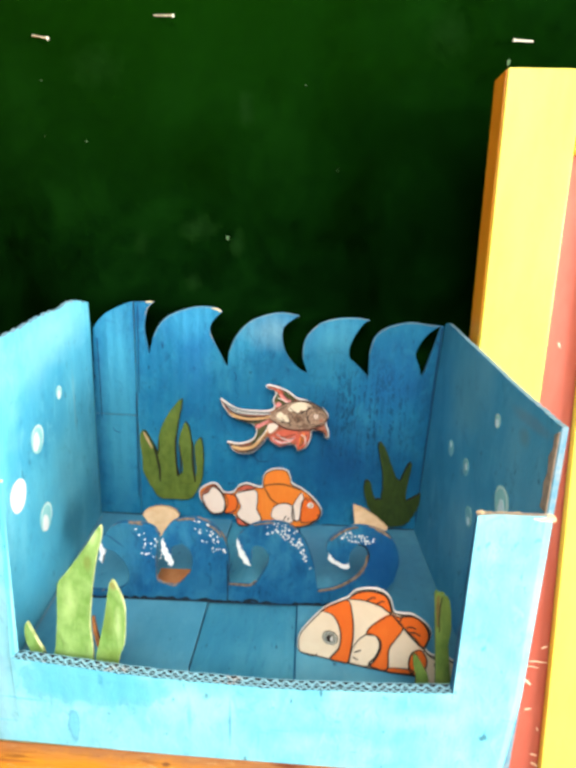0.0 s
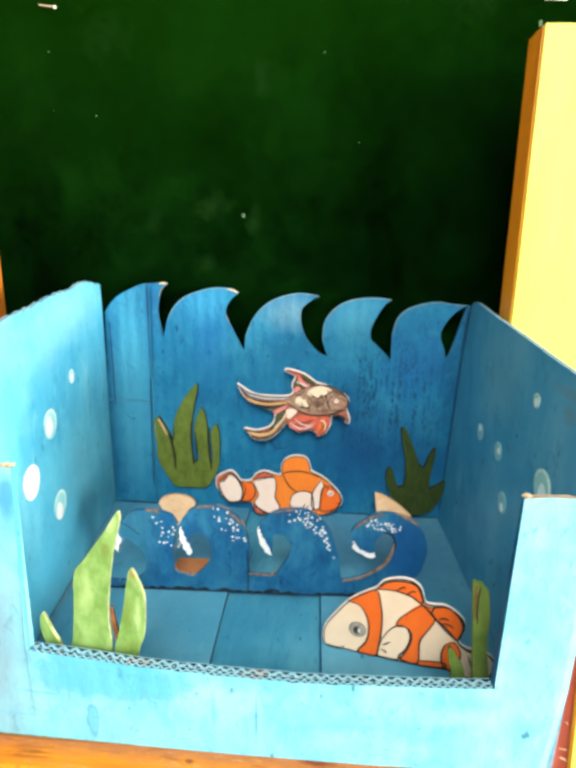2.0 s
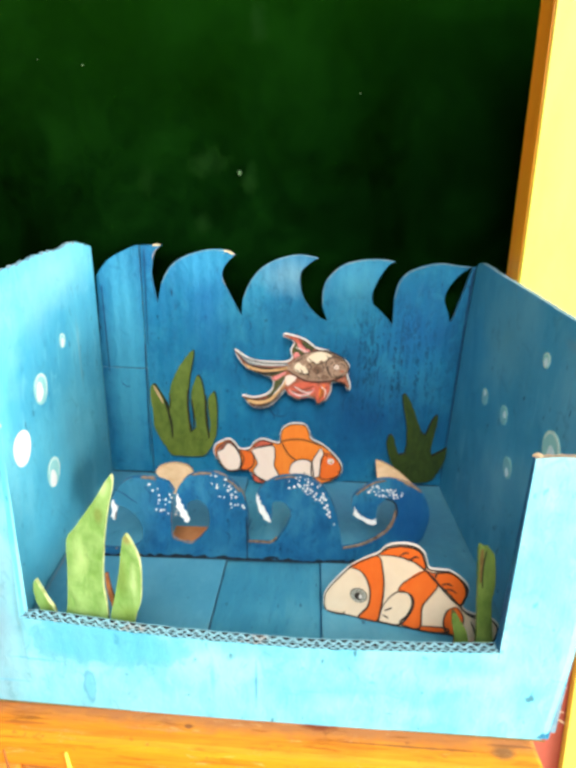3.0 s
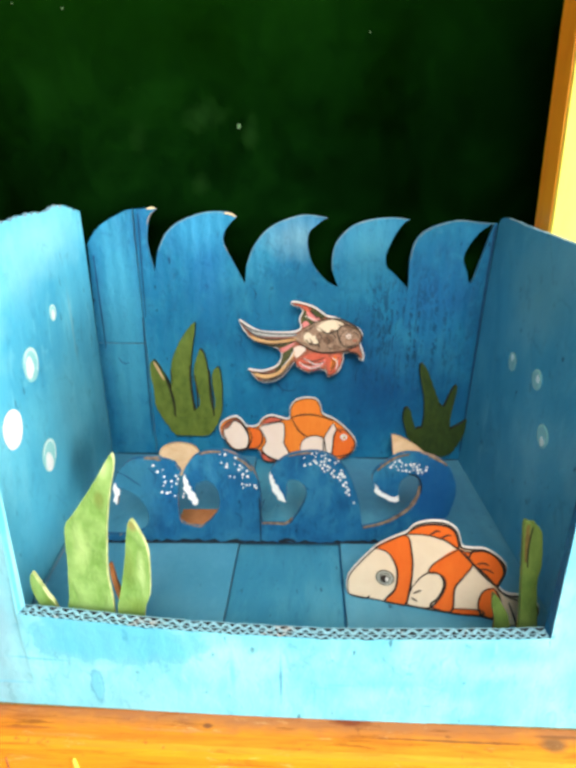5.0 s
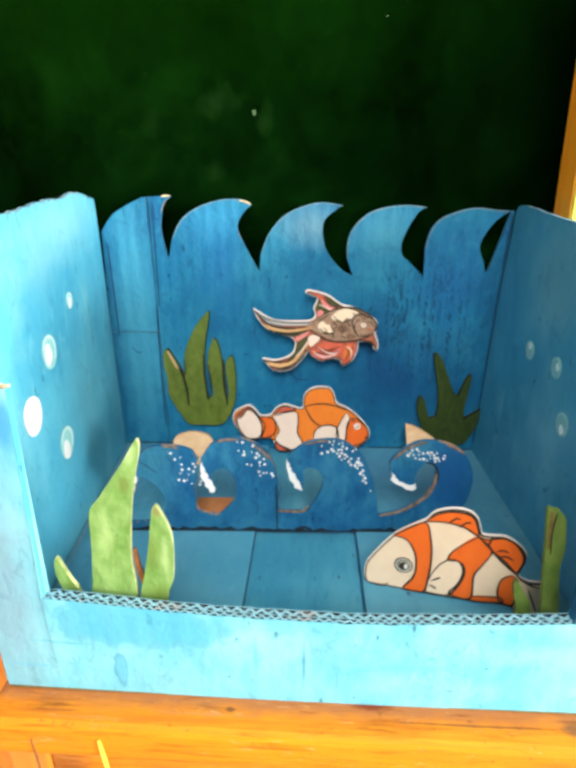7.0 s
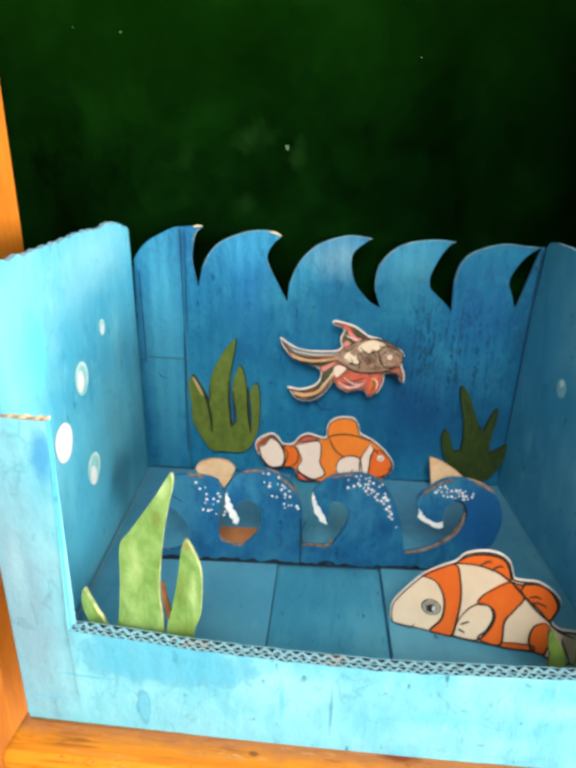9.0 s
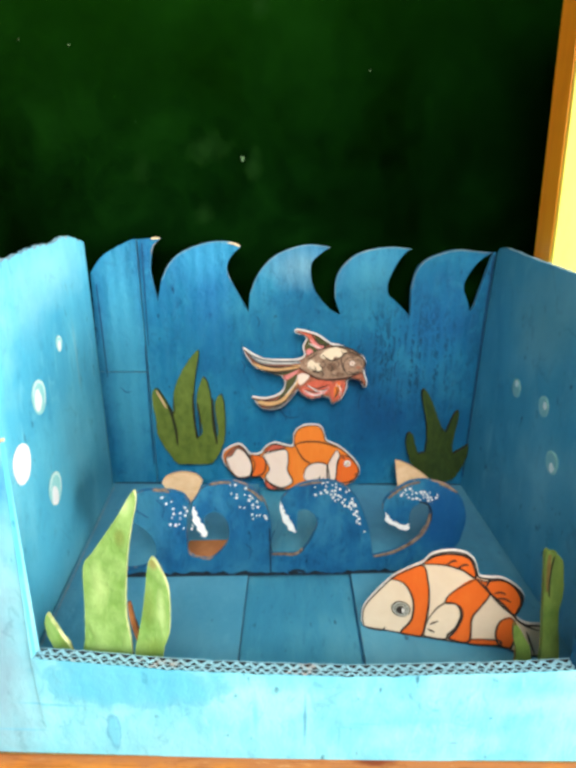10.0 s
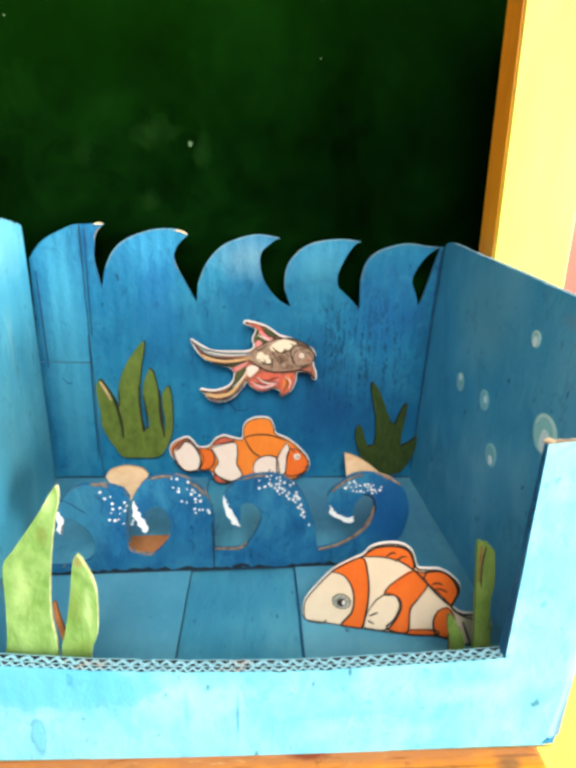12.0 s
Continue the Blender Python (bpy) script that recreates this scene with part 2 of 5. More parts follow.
CYAN_FRONT = brushed_paint("pale_cyan_front_paint", (0.085, 0.360, 0.51), (0.150, 0.46, 0.58), (0.225, 0.535, 0.63), (48, 48, 22), patch=20.0, emboss=0.35, stains_and_shade=(
    ((-0.236, 0.3, 0.09), (0.034, 0, 0.14), (0.17, 0.315, 0.40), 0.95, 0.7, 0.7), ((-0.209, 0.3, 0.197), (0.0085, 0, 0.020), (0.05, 0.26, 0.50), 0.85, 0.9, 0.6), ((-0.236, 0.3, 0.12), (0.008, 0, 0.03), (0.24, 0.42, 0.50), 0.6, 1.0, 0.8), ((-0.15, 0.3, 0.01), (0.07, 0, 0.022), (0.12, 0.40, 0.55), 0.6, 0.9, 1.0), ((-0.06, 0.3, 0.02), (0.05, 0, 0.02), (0.13, 0.48, 0.68), 0.5, 0.9, 1.0),
    ((-0.150, 0.3, 0.062), (0.0605, 0, 0.0215), (0.04, 0.25, 0.42), 0.32, 1.1, 0.10), ((-0.150, 0.3, 0.063), (0.0585, 0, 0.0207), (0.075, 0.375, 0.545), 0.62, 1.1, 0.35),
    ((-0.1655, 0.3, 0.022), (0.0054, 0, 0.0155), (0.03, 0.20, 0.38), 0.55, 1.5, 0.16), ((-0.1653, 0.3, 0.0222), (0.0040, 0, 0.0138), (0.11, 0.41, 0.56), 0.85, 0.8, 0.25), ((-0.158, 0.3, 0.041), (0.0085, 0, 0.0062), (0.20, 0.52, 0.62), 0.6, 0.8, 0.4),
    ((-0.047, 0.3, 0.036), (0.0014, 0, 0.027), (0.03, 0.18, 0.30), 0.75, 1.2, 0.7), ((-0.077, 0.3, 0.040), (0.0022, 0, 0.026), (0.07, 0.36, 0.58), 0.6, 0.8, 0.8), ((-0.026, 0.3, 0.026), (0.0010, 0, 0.016), (0.08, 0.36, 0.55), 0.55, 0.8, 0.6),
    ((0.0447, 0.3, 0.0166), (0.0040, 0, 0.0015), (0.07, 0.16, 0.40), 0.85, 0.7, 0.6), ((0.064, 0.3, 0.0168), (0.018, 0, 0.0009), (0.10, 0.36, 0.50), 0.6, 1.1, 0.6), ((0.046, 0.3, 0.0240), (0.0030, 0, 0.0075), (0.11, 0.36, 0.54), 0.55, 1.1, 0.8),
    ((0.033, 0.3, 0.0200), (0.0013, 0, 0.0060), (0.09, 0.34, 0.46), 0.6, 1.0, 0.7), ((0.080, 0.3, 0.0270), (0.0014, 0, 0.0110), (0.11, 0.42, 0.54), 0.55, 1.1, 0.8), ((0.068, 0.3, 0.0300), (0.0010, 0, 0.0100), (0.13, 0.44, 0.56), 0.5, 1.1, 0.8), ((-0.0306, 0.3, 0.0270), (0.0012, 0, 0.0090), (0.10, 0.38, 0.52), 0.6, 1.1, 0.8), ((-0.010, 0.3, 0.0330), (0.014, 0, 0.0014), (0.08, 0.40, 0.55), 0.6, 1.0, 0.6), ((0.065, 0.3, 0.038), (0.0014, 0, 0.0014), (0.04, 0.22, 0.36), 0.8, 0.5, 0.5), ((0.031, 0.3, 0.045), (0.0024, 0, 0.0016), (0.07, 0.32, 0.48), 0.7, 0.6, 0.5), ((0.094, 0.3, 0.046), (0.0012, 0, 0.003), (0.07, 0.32, 0.48), 0.7, 0.6, 0.5),
    ((0.02, 0.3, 0.036), (0.03, 0, 0.004), (0.10, 0.52, 0.66), 0.6, 1.0, 0.7), ((-0.02, 0.3, 0.030), (0.012, 0, 0.0012), (0.09, 0.40, 0.56), 0.6, 0.9, 0.6), ((0.06, 0.3, 0.018), (0.03, 0, 0.012), (0.20, 0.54, 0.66), 0.6, 1.0, 0.8), ((0.09, 0.3, 0.05), (0.03, 0, 0.012), (0.24, 0.58, 0.68), 0.5, 1.0, 0.8),
    ((-0.20, 0.3, 0.043), (0.03, 0, 0.0012), (0.08, 0.36, 0.56), 0.65, 0.8, 0.5), ((-0.225, 0.3, 0.021), (0.02, 0, 0.0012), (0.10, 0.38, 0.56), 0.6, 0.8, 0.5), ((0.135, 0.3, 0.10), (0.02, 0, 0.06), (0.14, 0.56, 0.68), 0.5, 0.6, 1.0)))
# shade of the right panel painted into the back right; slate band behind the strip
TEAL_FLOOR = brushed_paint("teal_floor_paint", (0.044, 0.212, 0.338), (0.062, 0.254, 0.384), (0.092, 0.300, 0.428), (40, 40, 24), emboss=0.7, daubs=0.1, cracks=0.1, stains_and_shade=(((0.105, 0, 0.55), (0.085, 0, 0.13), (0.032, 0.132, 0.215), 0.8, 0.8, 0.9), ((-0.06, 0, 0.58), (0.30, 0, 0.10), (0.046, 0.165, 0.290), 0.8, 0.7, 0.8)))
MID_FLOOR = brushed_paint("blue_teal_floor_paint", (0.024, 0.172, 0.300), (0.040, 0.225, 0.355), (0.074, 0.285, 0.405), (70, 70, 16), emboss=0.9, daubs=0.35, cracks=0.1)
BLUE_WAVE = brushed_paint("deep_blue_wave_paint", (0.005, 0.060, 0.17), (0.010, 0.108, 0.245), (0.03, 0.175, 0.305), (60, 60, 30), patch=26.0, emboss=1.2, daubs=0.5, cracks=0.25, stains_and_shade=(
    ((-0.195, 0, 0.06), (0.036, 0, 0.06), (0.03, 0.155, 0.245), 0.75, 0.6, 0.7), ((-0.11, 0, 0.035), (0.05, 0, 0.022), (0.014, 0.115, 0.23), 0.6, 0.7, 0.8),
    ((0.08, 0, 0.07), (0.025, 0, 0.05), (0.006, 0.07, 0.22), 0.8, 0.5, 0.5), ((-0.19, 0, 0.09), (0.03, 0, 0.02), (0.03, 0.15, 0.23), 0.6, 0.7, 0.7), ((-0.0765, 0, 0.03), (0.0008, 0, 0.04), (0.004, 0.04, 0.11), 0.9, 0.4, 0.5)))
CRACK = mottled("dark_blue_crack", (0.003, 0.035, 0.095), (0.006, 0.06, 0.15), 220.0, 0.8)
CARD = mottled("bare_cardboard", (0.42, 0.25, 0.12), (0.62, 0.42, 0.24), 90.0, 0.85)
CARD_EDGE = mottled("cut_cardboard_edge", (0.20, 0.16, 0.13), (0.45, 0.36, 0.27), 260.0, 0.9)


def worn_edge(name, paint, bare, share):
    """A painted cut edge where bare card shows in places."""
    m, nt, b = material(name, 0.8, 0.2)
    n = noise_tex(nt, coords(nt, (1, 1, 1)), 55.0, 5.0, 0.7, 0.5)
    nt.links.new(ramp(nt, n, ((1 - share - 0.06, paint), (1 - share, tuple(0.5 * (p + q) for p, q in zip(paint, bare))), (1 - share + 0.08, bare))), b.inputs["Base Color"])
    bump(nt, b, noise_tex(nt, coords(nt, (1, 1, 1)), 400.0, 3.0), 0.5, 0.0006)
    return m


WAVE_EDGE = worn_edge("worn_wave_edge", (0.012, 0.10, 0.22), (0.34, 0.22, 0.13), 0.42)
CREST_EDGE = worn_edge("worn_crest_edge", (0.03, 0.16, 0.30), (0.50, 0.36, 0.20), 0.38)
CARD_BLUE = mottled("painted_cardboard_edge", (0.05, 0.22, 0.34), (0.30, 0.34, 0.36), 200.0, 0.85)
TAN = mottled("tan_craft_card", (0.72, 0.43, 0.21), (0.95, 0.70, 0.46), 48.0, 0.75, (1, 1, 1.6), 0.6)
FLUTE = worn_edge("painted_flute_edge", (0.19, 0.40, 0.50), (0.34, 0.25, 0.20), 0.34)
# hollows and raw flute insides near black, their shade set in the colour
HOLLOW = worn_edge("lip_hollow_shade", (0.010, 0.024, 0.038), (0.16, 0.055, 0.028), 0.40)
RAW_FLUTE_SHADE = mottled("raw_flute_in_shade", (0.006, 0.010, 0.014), (0.030, 0.028, 0.028), 200.0, 0.95)
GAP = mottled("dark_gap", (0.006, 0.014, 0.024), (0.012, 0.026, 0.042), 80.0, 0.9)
FOAM = mottled("white_paint", (0.70, 0.73, 0.75), (0.83, 0.84, 0.85), 120.0, 0.6)
GLINT = mottled("pale_blue_glint_paint", (0.58, 0.80, 0.88), (0.74, 0.88, 0.94), 90.0, 0.6)
RIM = mottled("pale_rim_paint", (0.50, 0.72, 0.72), (0.66, 0.80, 0.80), 60.0, 0.6)
BUBBLE = mottled("pale_bubble_paint", (0.22, 0.56, 0.58), (0.34, 0.67, 0.68), 60.0, 0.6)
BUBBLE_DIM = mottled("dim_bubble_paint", (0.14, 0.42, 0.52), (0.26, 0.56, 0.64), 60.0, 0.6)
OLIVE = mottled("olive_green_paint", (0.062, 0.102, 0.010), (0.160, 0.210, 0.034), 70.0, 0.6, (1.2, 1.2, 0.75), 0.8, 0.3, 0.002)
DARK_OLIVE = mottled("dark_olive_paint", (0.012, 0.032, 0.004), (0.046, 0.078, 0.009), 110.0, 0.65, (1.5, 1.5, 0.6), 0.8, 0.3, 0.002)
OLIVE_EDGE = mottled("olive_edge", (0.012, 0.016, 0.006), (0.035, 0.038, 0.014), 160.0, 0.9)
LIME = mottled("lime_green_paint", (0.095, 0.215, 0.034), (0.28, 0.44, 0.155), 60.0, 0.6, (1.2, 1.2, 0.75), 0.9, 0.3, 0.002, (
    ((-0.142, 0, 0.105), (0.006, 0, 0.022), (0.10, 0.17, 0.025), 0.7, 0.9, 0.8), ((-0.140, 0, 0.072), (0.014, 0, 0.010), (0.11, 0.19, 0.03), 0.7, 0.9, 0.8), ((-0.154, 0, 0.152), (0.004, 0, 0.008), (0.12, 0.16, 0.03), 0.7, 0.9, 0.6), ((-0.150, 0, 0.174), (0.006, 0, 0.010), (0.46, 0.60, 0.30), 0.5, 0.8, 0.7),
    ((-0.170, 0, 0.118), (0.007, 0, 0.02), (0.42, 0.55, 0.24), 0.4, 0.9, 0.9), ((-0.134, 0, 0.100), (0.003, 0, 0.02), (0.44, 0.55, 0.28), 0.4, 0.9, 0.8), ((-0.196, 0, 0.078), (0.004, 0, 0.012), (0.12, 0.18, 0.03), 0.6, 0.9, 0.8), ((-0.136, 0, 0.134), (0.004, 0, 0.005), (0.20, 0.15, 0.05), 0.7, 0.9, 0.6)))
LIME_EDGE = mottled("pale_lime_edge", (0.14, 0.20, 0.05), (0.60, 0.66, 0.36), 110.0, 0.8)
RUST_CARD = mottled("rusty_brown_card", (0.16, 0.06, 0.018), (0.32, 0.13, 0.04), 120.0, 0.9)
RAW_EDGE = mottled("raw_brown_card_edge", (0.04, 0.030, 0.028), (0.42, 0.31, 0.22), 260.0, 0.9, (1, 1, 1), 0.6)
TIP_CARD = mottled("pale_card_tip", (0.50, 0.40, 0.24), (0.74, 0.62, 0.42), 260.0, 0.9)
GRASS = mottled("grass_green_paint", (0.06, 0.13, 0.02), (0.27, 0.38, 0.09), 48.0, 0.6, (1.2, 1.2, 0.5), 0.5, 0.3, 0.002)
FOLD_BROWN = mottled("olive_brown_fold", (0.11, 0.075, 0.02), (0.26, 0.19, 0.06), 150.0, 0.85)
PAPER = mottled("white_paper", (0.79, 0.76, 0.72), (0.84, 0.82, 0.79), 90.0, 0.7, relief=0.1)
CREAM = mottled("cream_paper", (0.79, 0.63, 0.46), (0.86, 0.72, 0.545), 60.0, 0.7, relief=0.1)
BLUSH = mottled("blush_paper", (0.81, 0.63, 0.53), (0.86, 0.71, 0.61), 60.0, 0.7, relief=0.1)
ORANGE = mottled("orange_pencil", (0.76, 0.125, 0.012), (0.86, 0.185, 0.025), 110.0, 0.65, (1, 1, 0.3), 0.1)
AMBER = mottled("amber_pencil", (0.80, 0.19, 0.018), (0.88, 0.26, 0.035), 110.0, 0.65, (1, 1, 0.3), 0.1)
RED = mottled("red_pencil", (0.55, 0.09, 0.05), (0.72, 0.17, 0.10), 150.0, 0.65, relief=0.1)
MAROON = mottled("maroon_pencil", (0.28, 0.075, 0.04), (0.50, 0.18, 0.11), 170.0, 0.7, relief=0.1)
PINK = mottled("pink_pencil", (0.72, 0.20, 0.20), (0.80, 0.32, 0.30), 150.0, 0.65, relief=0.1)
BROWN = mottled("brown_pencil", (0.20, 0.11, 0.07), (0.56, 0.38, 0.27), 260.0, 0.7, relief=0.1)
EYE_GREY = mottled("grey_green_pencil", (0.44, 0.46, 0.40), (0.58, 0.58, 0.52), 170.0, 0.7, relief=0.1)
UMBER = mottled("umber_pencil", (0.14, 0.075, 0.045), (0.30, 0.18, 0.12), 260.0, 0.7, relief=0.1)
MOSS = mottled("moss_pencil", (0.05, 0.06, 0.018), (0.12, 0.12, 0.04), 170.0, 0.7, relief=0.1)
GREY = mottled("grey_pencil", (0.20, 0.22, 0.24), (0.34, 0.35, 0.36), 170.0, 0.7, relief=0.1)
PEACH = mottled("peach_pencil", (0.70, 0.38, 0.16), (0.78, 0.50, 0.24), 150.0, 0.65, relief=0.1)
INK = mottled("ink_line", (0.025, 0.018, 0.014), (0.05, 0.035, 0.028), 200.0, 0.6, relief=0.05)
# bands yellower at the front edge and browner by the box, besides knots
VARNISH = wood("orange_varnished_wood", (0.40, 0.115, 0.014), (0.56, 0.185, 0.012), (0.68, 0.27, 0.016), (7, 110, 110), 0.55, 0.12, (
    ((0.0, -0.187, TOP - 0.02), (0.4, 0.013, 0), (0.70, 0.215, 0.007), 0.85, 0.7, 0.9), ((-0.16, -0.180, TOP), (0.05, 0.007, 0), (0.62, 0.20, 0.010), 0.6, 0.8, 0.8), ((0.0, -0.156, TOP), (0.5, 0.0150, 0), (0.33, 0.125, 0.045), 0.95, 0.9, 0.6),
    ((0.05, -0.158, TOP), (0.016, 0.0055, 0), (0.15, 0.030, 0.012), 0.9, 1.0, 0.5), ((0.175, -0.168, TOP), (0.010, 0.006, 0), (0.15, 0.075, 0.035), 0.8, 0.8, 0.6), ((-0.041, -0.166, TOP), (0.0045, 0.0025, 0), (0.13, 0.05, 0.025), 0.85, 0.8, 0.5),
    ((0.11, -0.169, TOP), (0.055, 0.0011, 0), (0.15, 0.055, 0.02), 0.75, 0.9, 0.5), ((0.185, -0.163, TOP), (0.03, 0.0011, 0), (0.16, 0.06, 0.025), 0.7, 0.9, 0.5), ((-0.06, -0.170, TOP), (0.035, 0.0014, 0), (0.45, 0.22, 0.09), 0.4, 1.2, 0.8),
    ((-0.155, -0.172, TOP), (0.02, 0.0012, 0), (0.20, 0.06, 0.02), 0.6, 1.0, 0.5), ((-0.13, -0.176, TOP), (0.03, 0.0010, 0), (0.60, 0.30, 0.08), 0.35, 1.2, 0.8), ((0.16, -0.178, TOP - 0.012), (0.02, 0, 0.006), (0.60, 0.13, 0.015), 0.6, 0.6, 0.8)), 0.7)
POST_WOOD = wood("orange_post_wood", (0.44, 0.12, 0.012), (0.60, 0.19, 0.018), (0.68, 0.25, 0.03), (26, 26, 3))
YELLOW = mottled("yellow_gloss_paint", (0.70, 0.60, 0.075), (0.77, 0.68, 0.115), 14.0, 0.35, (2, 2, 0.5), 0.1, 0.4)
STILE_SIDE = wood("ochre_stile_side", (0.56, 0.20, 0.010), (0.72, 0.29, 0.014), (0.80, 0.36, 0.024), (26, 26, 3))
BROWN_CARD = mottled("brown_card", (0.34, 0.12, 0.04), (0.52, 0.22, 0.085), 60.0, 0.85)
RED_PAINT = mottled("salmon_red_paint", (0.36, 0.072, 0.045), (0.47, 0.115, 0.078), 22.0, 0.45, (2, 2, 0.6), 0.15, 0.4)
PLASTER = mottled("plaster", (0.54, 0.50, 0.44), (0.64, 0.60, 0.54), 8.0, 0.85)
CEMENT = mottled("cement_floor", (0.25, 0.22, 0.20), (0.36, 0.33, 0.30), 6.0, 0.7)
NAIL = mottled("nail_steel", (0.62, 0.60, 0.50), (0.78, 0.75, 0.62), 200.0, 0.4)
CHALK = mottled("chalk_dust", (0.03, 0.08, 0.03), (0.10, 0.17, 0.09), 200.0, 0.9)


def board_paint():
    """Dark green gloss board with wiped chalk; a paler upper part paints in light."""
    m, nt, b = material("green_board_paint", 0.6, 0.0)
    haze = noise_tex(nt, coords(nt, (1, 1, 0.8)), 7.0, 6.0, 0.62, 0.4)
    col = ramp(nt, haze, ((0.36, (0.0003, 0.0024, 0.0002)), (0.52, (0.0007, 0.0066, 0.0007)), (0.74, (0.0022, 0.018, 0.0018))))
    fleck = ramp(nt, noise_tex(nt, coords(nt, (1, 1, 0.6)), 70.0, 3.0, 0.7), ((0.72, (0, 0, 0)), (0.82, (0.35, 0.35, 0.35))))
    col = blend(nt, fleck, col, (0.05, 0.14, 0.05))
    # broad soft lightening put into the colour for light on the upper board
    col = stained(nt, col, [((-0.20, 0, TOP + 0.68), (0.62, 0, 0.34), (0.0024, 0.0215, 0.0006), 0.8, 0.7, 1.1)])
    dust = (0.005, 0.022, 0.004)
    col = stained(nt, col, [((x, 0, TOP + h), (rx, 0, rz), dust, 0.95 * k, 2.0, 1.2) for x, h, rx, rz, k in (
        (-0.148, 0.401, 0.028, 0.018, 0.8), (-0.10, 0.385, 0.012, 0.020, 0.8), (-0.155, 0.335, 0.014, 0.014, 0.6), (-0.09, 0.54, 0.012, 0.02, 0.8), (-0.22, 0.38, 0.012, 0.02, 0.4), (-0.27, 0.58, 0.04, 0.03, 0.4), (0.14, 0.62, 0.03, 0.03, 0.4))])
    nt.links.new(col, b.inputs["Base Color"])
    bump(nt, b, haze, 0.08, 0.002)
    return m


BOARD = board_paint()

# ---- building helpers ----


def part(name, bm, mats, parent=None, label="", m=None):
    """Links a bmesh as one mesh object, under a thing or under a part."""
    me = bpy.data.meshes.new(name)
    bmesh.ops.recalc_face_normals(bm, faces=bm.faces)
    bm.to_mesh(me)
    bm.free()
    for x in (mats if isinstance(mats, (list, tuple)) else (mats,)):
        me.materials.append(x)
    ob = new(name, me)
    ob.parent = parent
    if m is not None:
        ob.matrix_basis = m
    return tagged(ob, label)


def thing(name, m, label, category, group="", kind=""):
    ob = new(name)
    ob.empty_display_size = 0.02
    ob.matrix_basis = m
    return tagged(ob, label, category, group, kind)


def box_mesh(x0, x1, y0, y1, z0, z1, bevel=0.0, segments=2):
    bm = bmesh.new()
    bmesh.ops.create_cube(bm, size=1, matrix=Matrix.LocRotScale(((x0 + x1) / 2, (y0 + y1) / 2, (z0 + z1) / 2), None, (x1 - x0, y1 - y0, z1 - z0)))
    if bevel:
        bmesh.ops.bevel(bm, geom=bm.edges[:], offset=bevel, segments=segments, affect="EDGES", profile=0.6)
    return bm


def smooth(pts, steps=4, closed=True, sharp=()):
    """A Catmull-Rom line through the points; it keeps a corner at those whose index is in sharp."""
    n, out = len(pts), []
    for i in range(n if closed else n - 1):
        p1, p2 = Vector(pts[i]), Vector(pts[(i + 1) % n])
        p0 = Vector(pts[i - 1]) if closed or i else p1
        p3 = Vector(pts[(i + 2) % n]) if closed or i + 2 < n else p2
        if i in sharp:
            p0 = p1
        if (i + 1) % n in sharp:
            p3 = p2
        for k in range(steps):
            s = k / steps
            out.append(0.5 * (2 * p1 + (p2 - p0) * s + (2 * p0 - 5 * p1 + 4 * p2 - p3) * s * s + (3 * p1 - p0 - 3 * p2 + p3) * s ** 3))
    if not closed:
        out.append(Vector(pts[-1]))
    return out


def plate(outline, thick, y=0.0):
    """A sheet cut to the outline (millimetres across and up), its face at y towards the viewer, bare cut edges in slot 1."""
    bm = bmesh.new()
    loop = [(p[0] / 1000, p[1] / 1000) for p in outline]
    front = [bm.verts.new((u, y, v)) for u, v in loop]
    back = [bm.verts.new((u, y + thick, v)) for u, v in loop]
    fs = [bm.faces.new(front), bm.faces.new(back[::-1])]
    n = len(loop)
    for i in range(n):
        bm.faces.new((front[i], front[(i + 1) % n], back[(i + 1) % n], back[i])).material_index = 1
    for f in fs:
        f.normal_update()
    bmesh.ops.triangulate(bm, faces=fs, quad_method="BEAUTY", ngon_method="EAR_CLIP")
    return bm


def ribbon(pts, width, thick, y=0.0, taper=0.5):
    """A drawn line: a narrow strip along the points, thinner at its ends."""
    line = smooth(pts, 5, False)
    left, right = [], []
    n = len(line) - 1
    for i, p in enumerate(line):
        d = (line[min(i + 1, n)] - line[max(i - 1, 0)]).normalized()
        w = width / 2 * (taper + (1 - taper) * math.sin(math.pi * i / n))
        left.append((p.x - d.y * w, p.y + d.x * w))
        right.append((p.x + d.y * w, p.y - d.x * w))
    bm = bmesh.new()
    prev = None
    for l, r in zip(left, right):
        ring = [bm.verts.new(q) for q in ((l[0] / 1000, y, l[1] / 1000), (r[0] / 1000, y, r[1] / 1000), (r[0] / 1000, y + thick, r[1] / 1000), (l[0] / 1000, y + thick, l[1] / 1000))]
        if prev:
            for k in range(4):
                bm.faces.new((prev[k], prev[(k + 1) % 4], ring[(k + 1) % 4], ring[k]))
        else:
            bm.faces.new(ring)
        prev = ring
    bm.faces.new(prev[::-1])
    return bm


def disc(cx, cy, rx, ry=None, n=20, wobble=0.0):
    ry = ry or rx
    return [(cx + rx * math.cos(a) * (1 + wobble * math.sin(3 * a + cx)), cy + ry * math.sin(a) * (1 + wobble * math.cos(2 * a + cy)))
            for a in (2 * math.pi * i / n for i in range(n))]


def at(x, y, h, turn=0.0):
    return pose(x, y, TOP + h, 0, 0, turn)

# ---- the room ----


def structure(name, bm, mat, label=""):
    return tagged(part(name, bm, mat), label, name.split("_")[0], "", "structure")


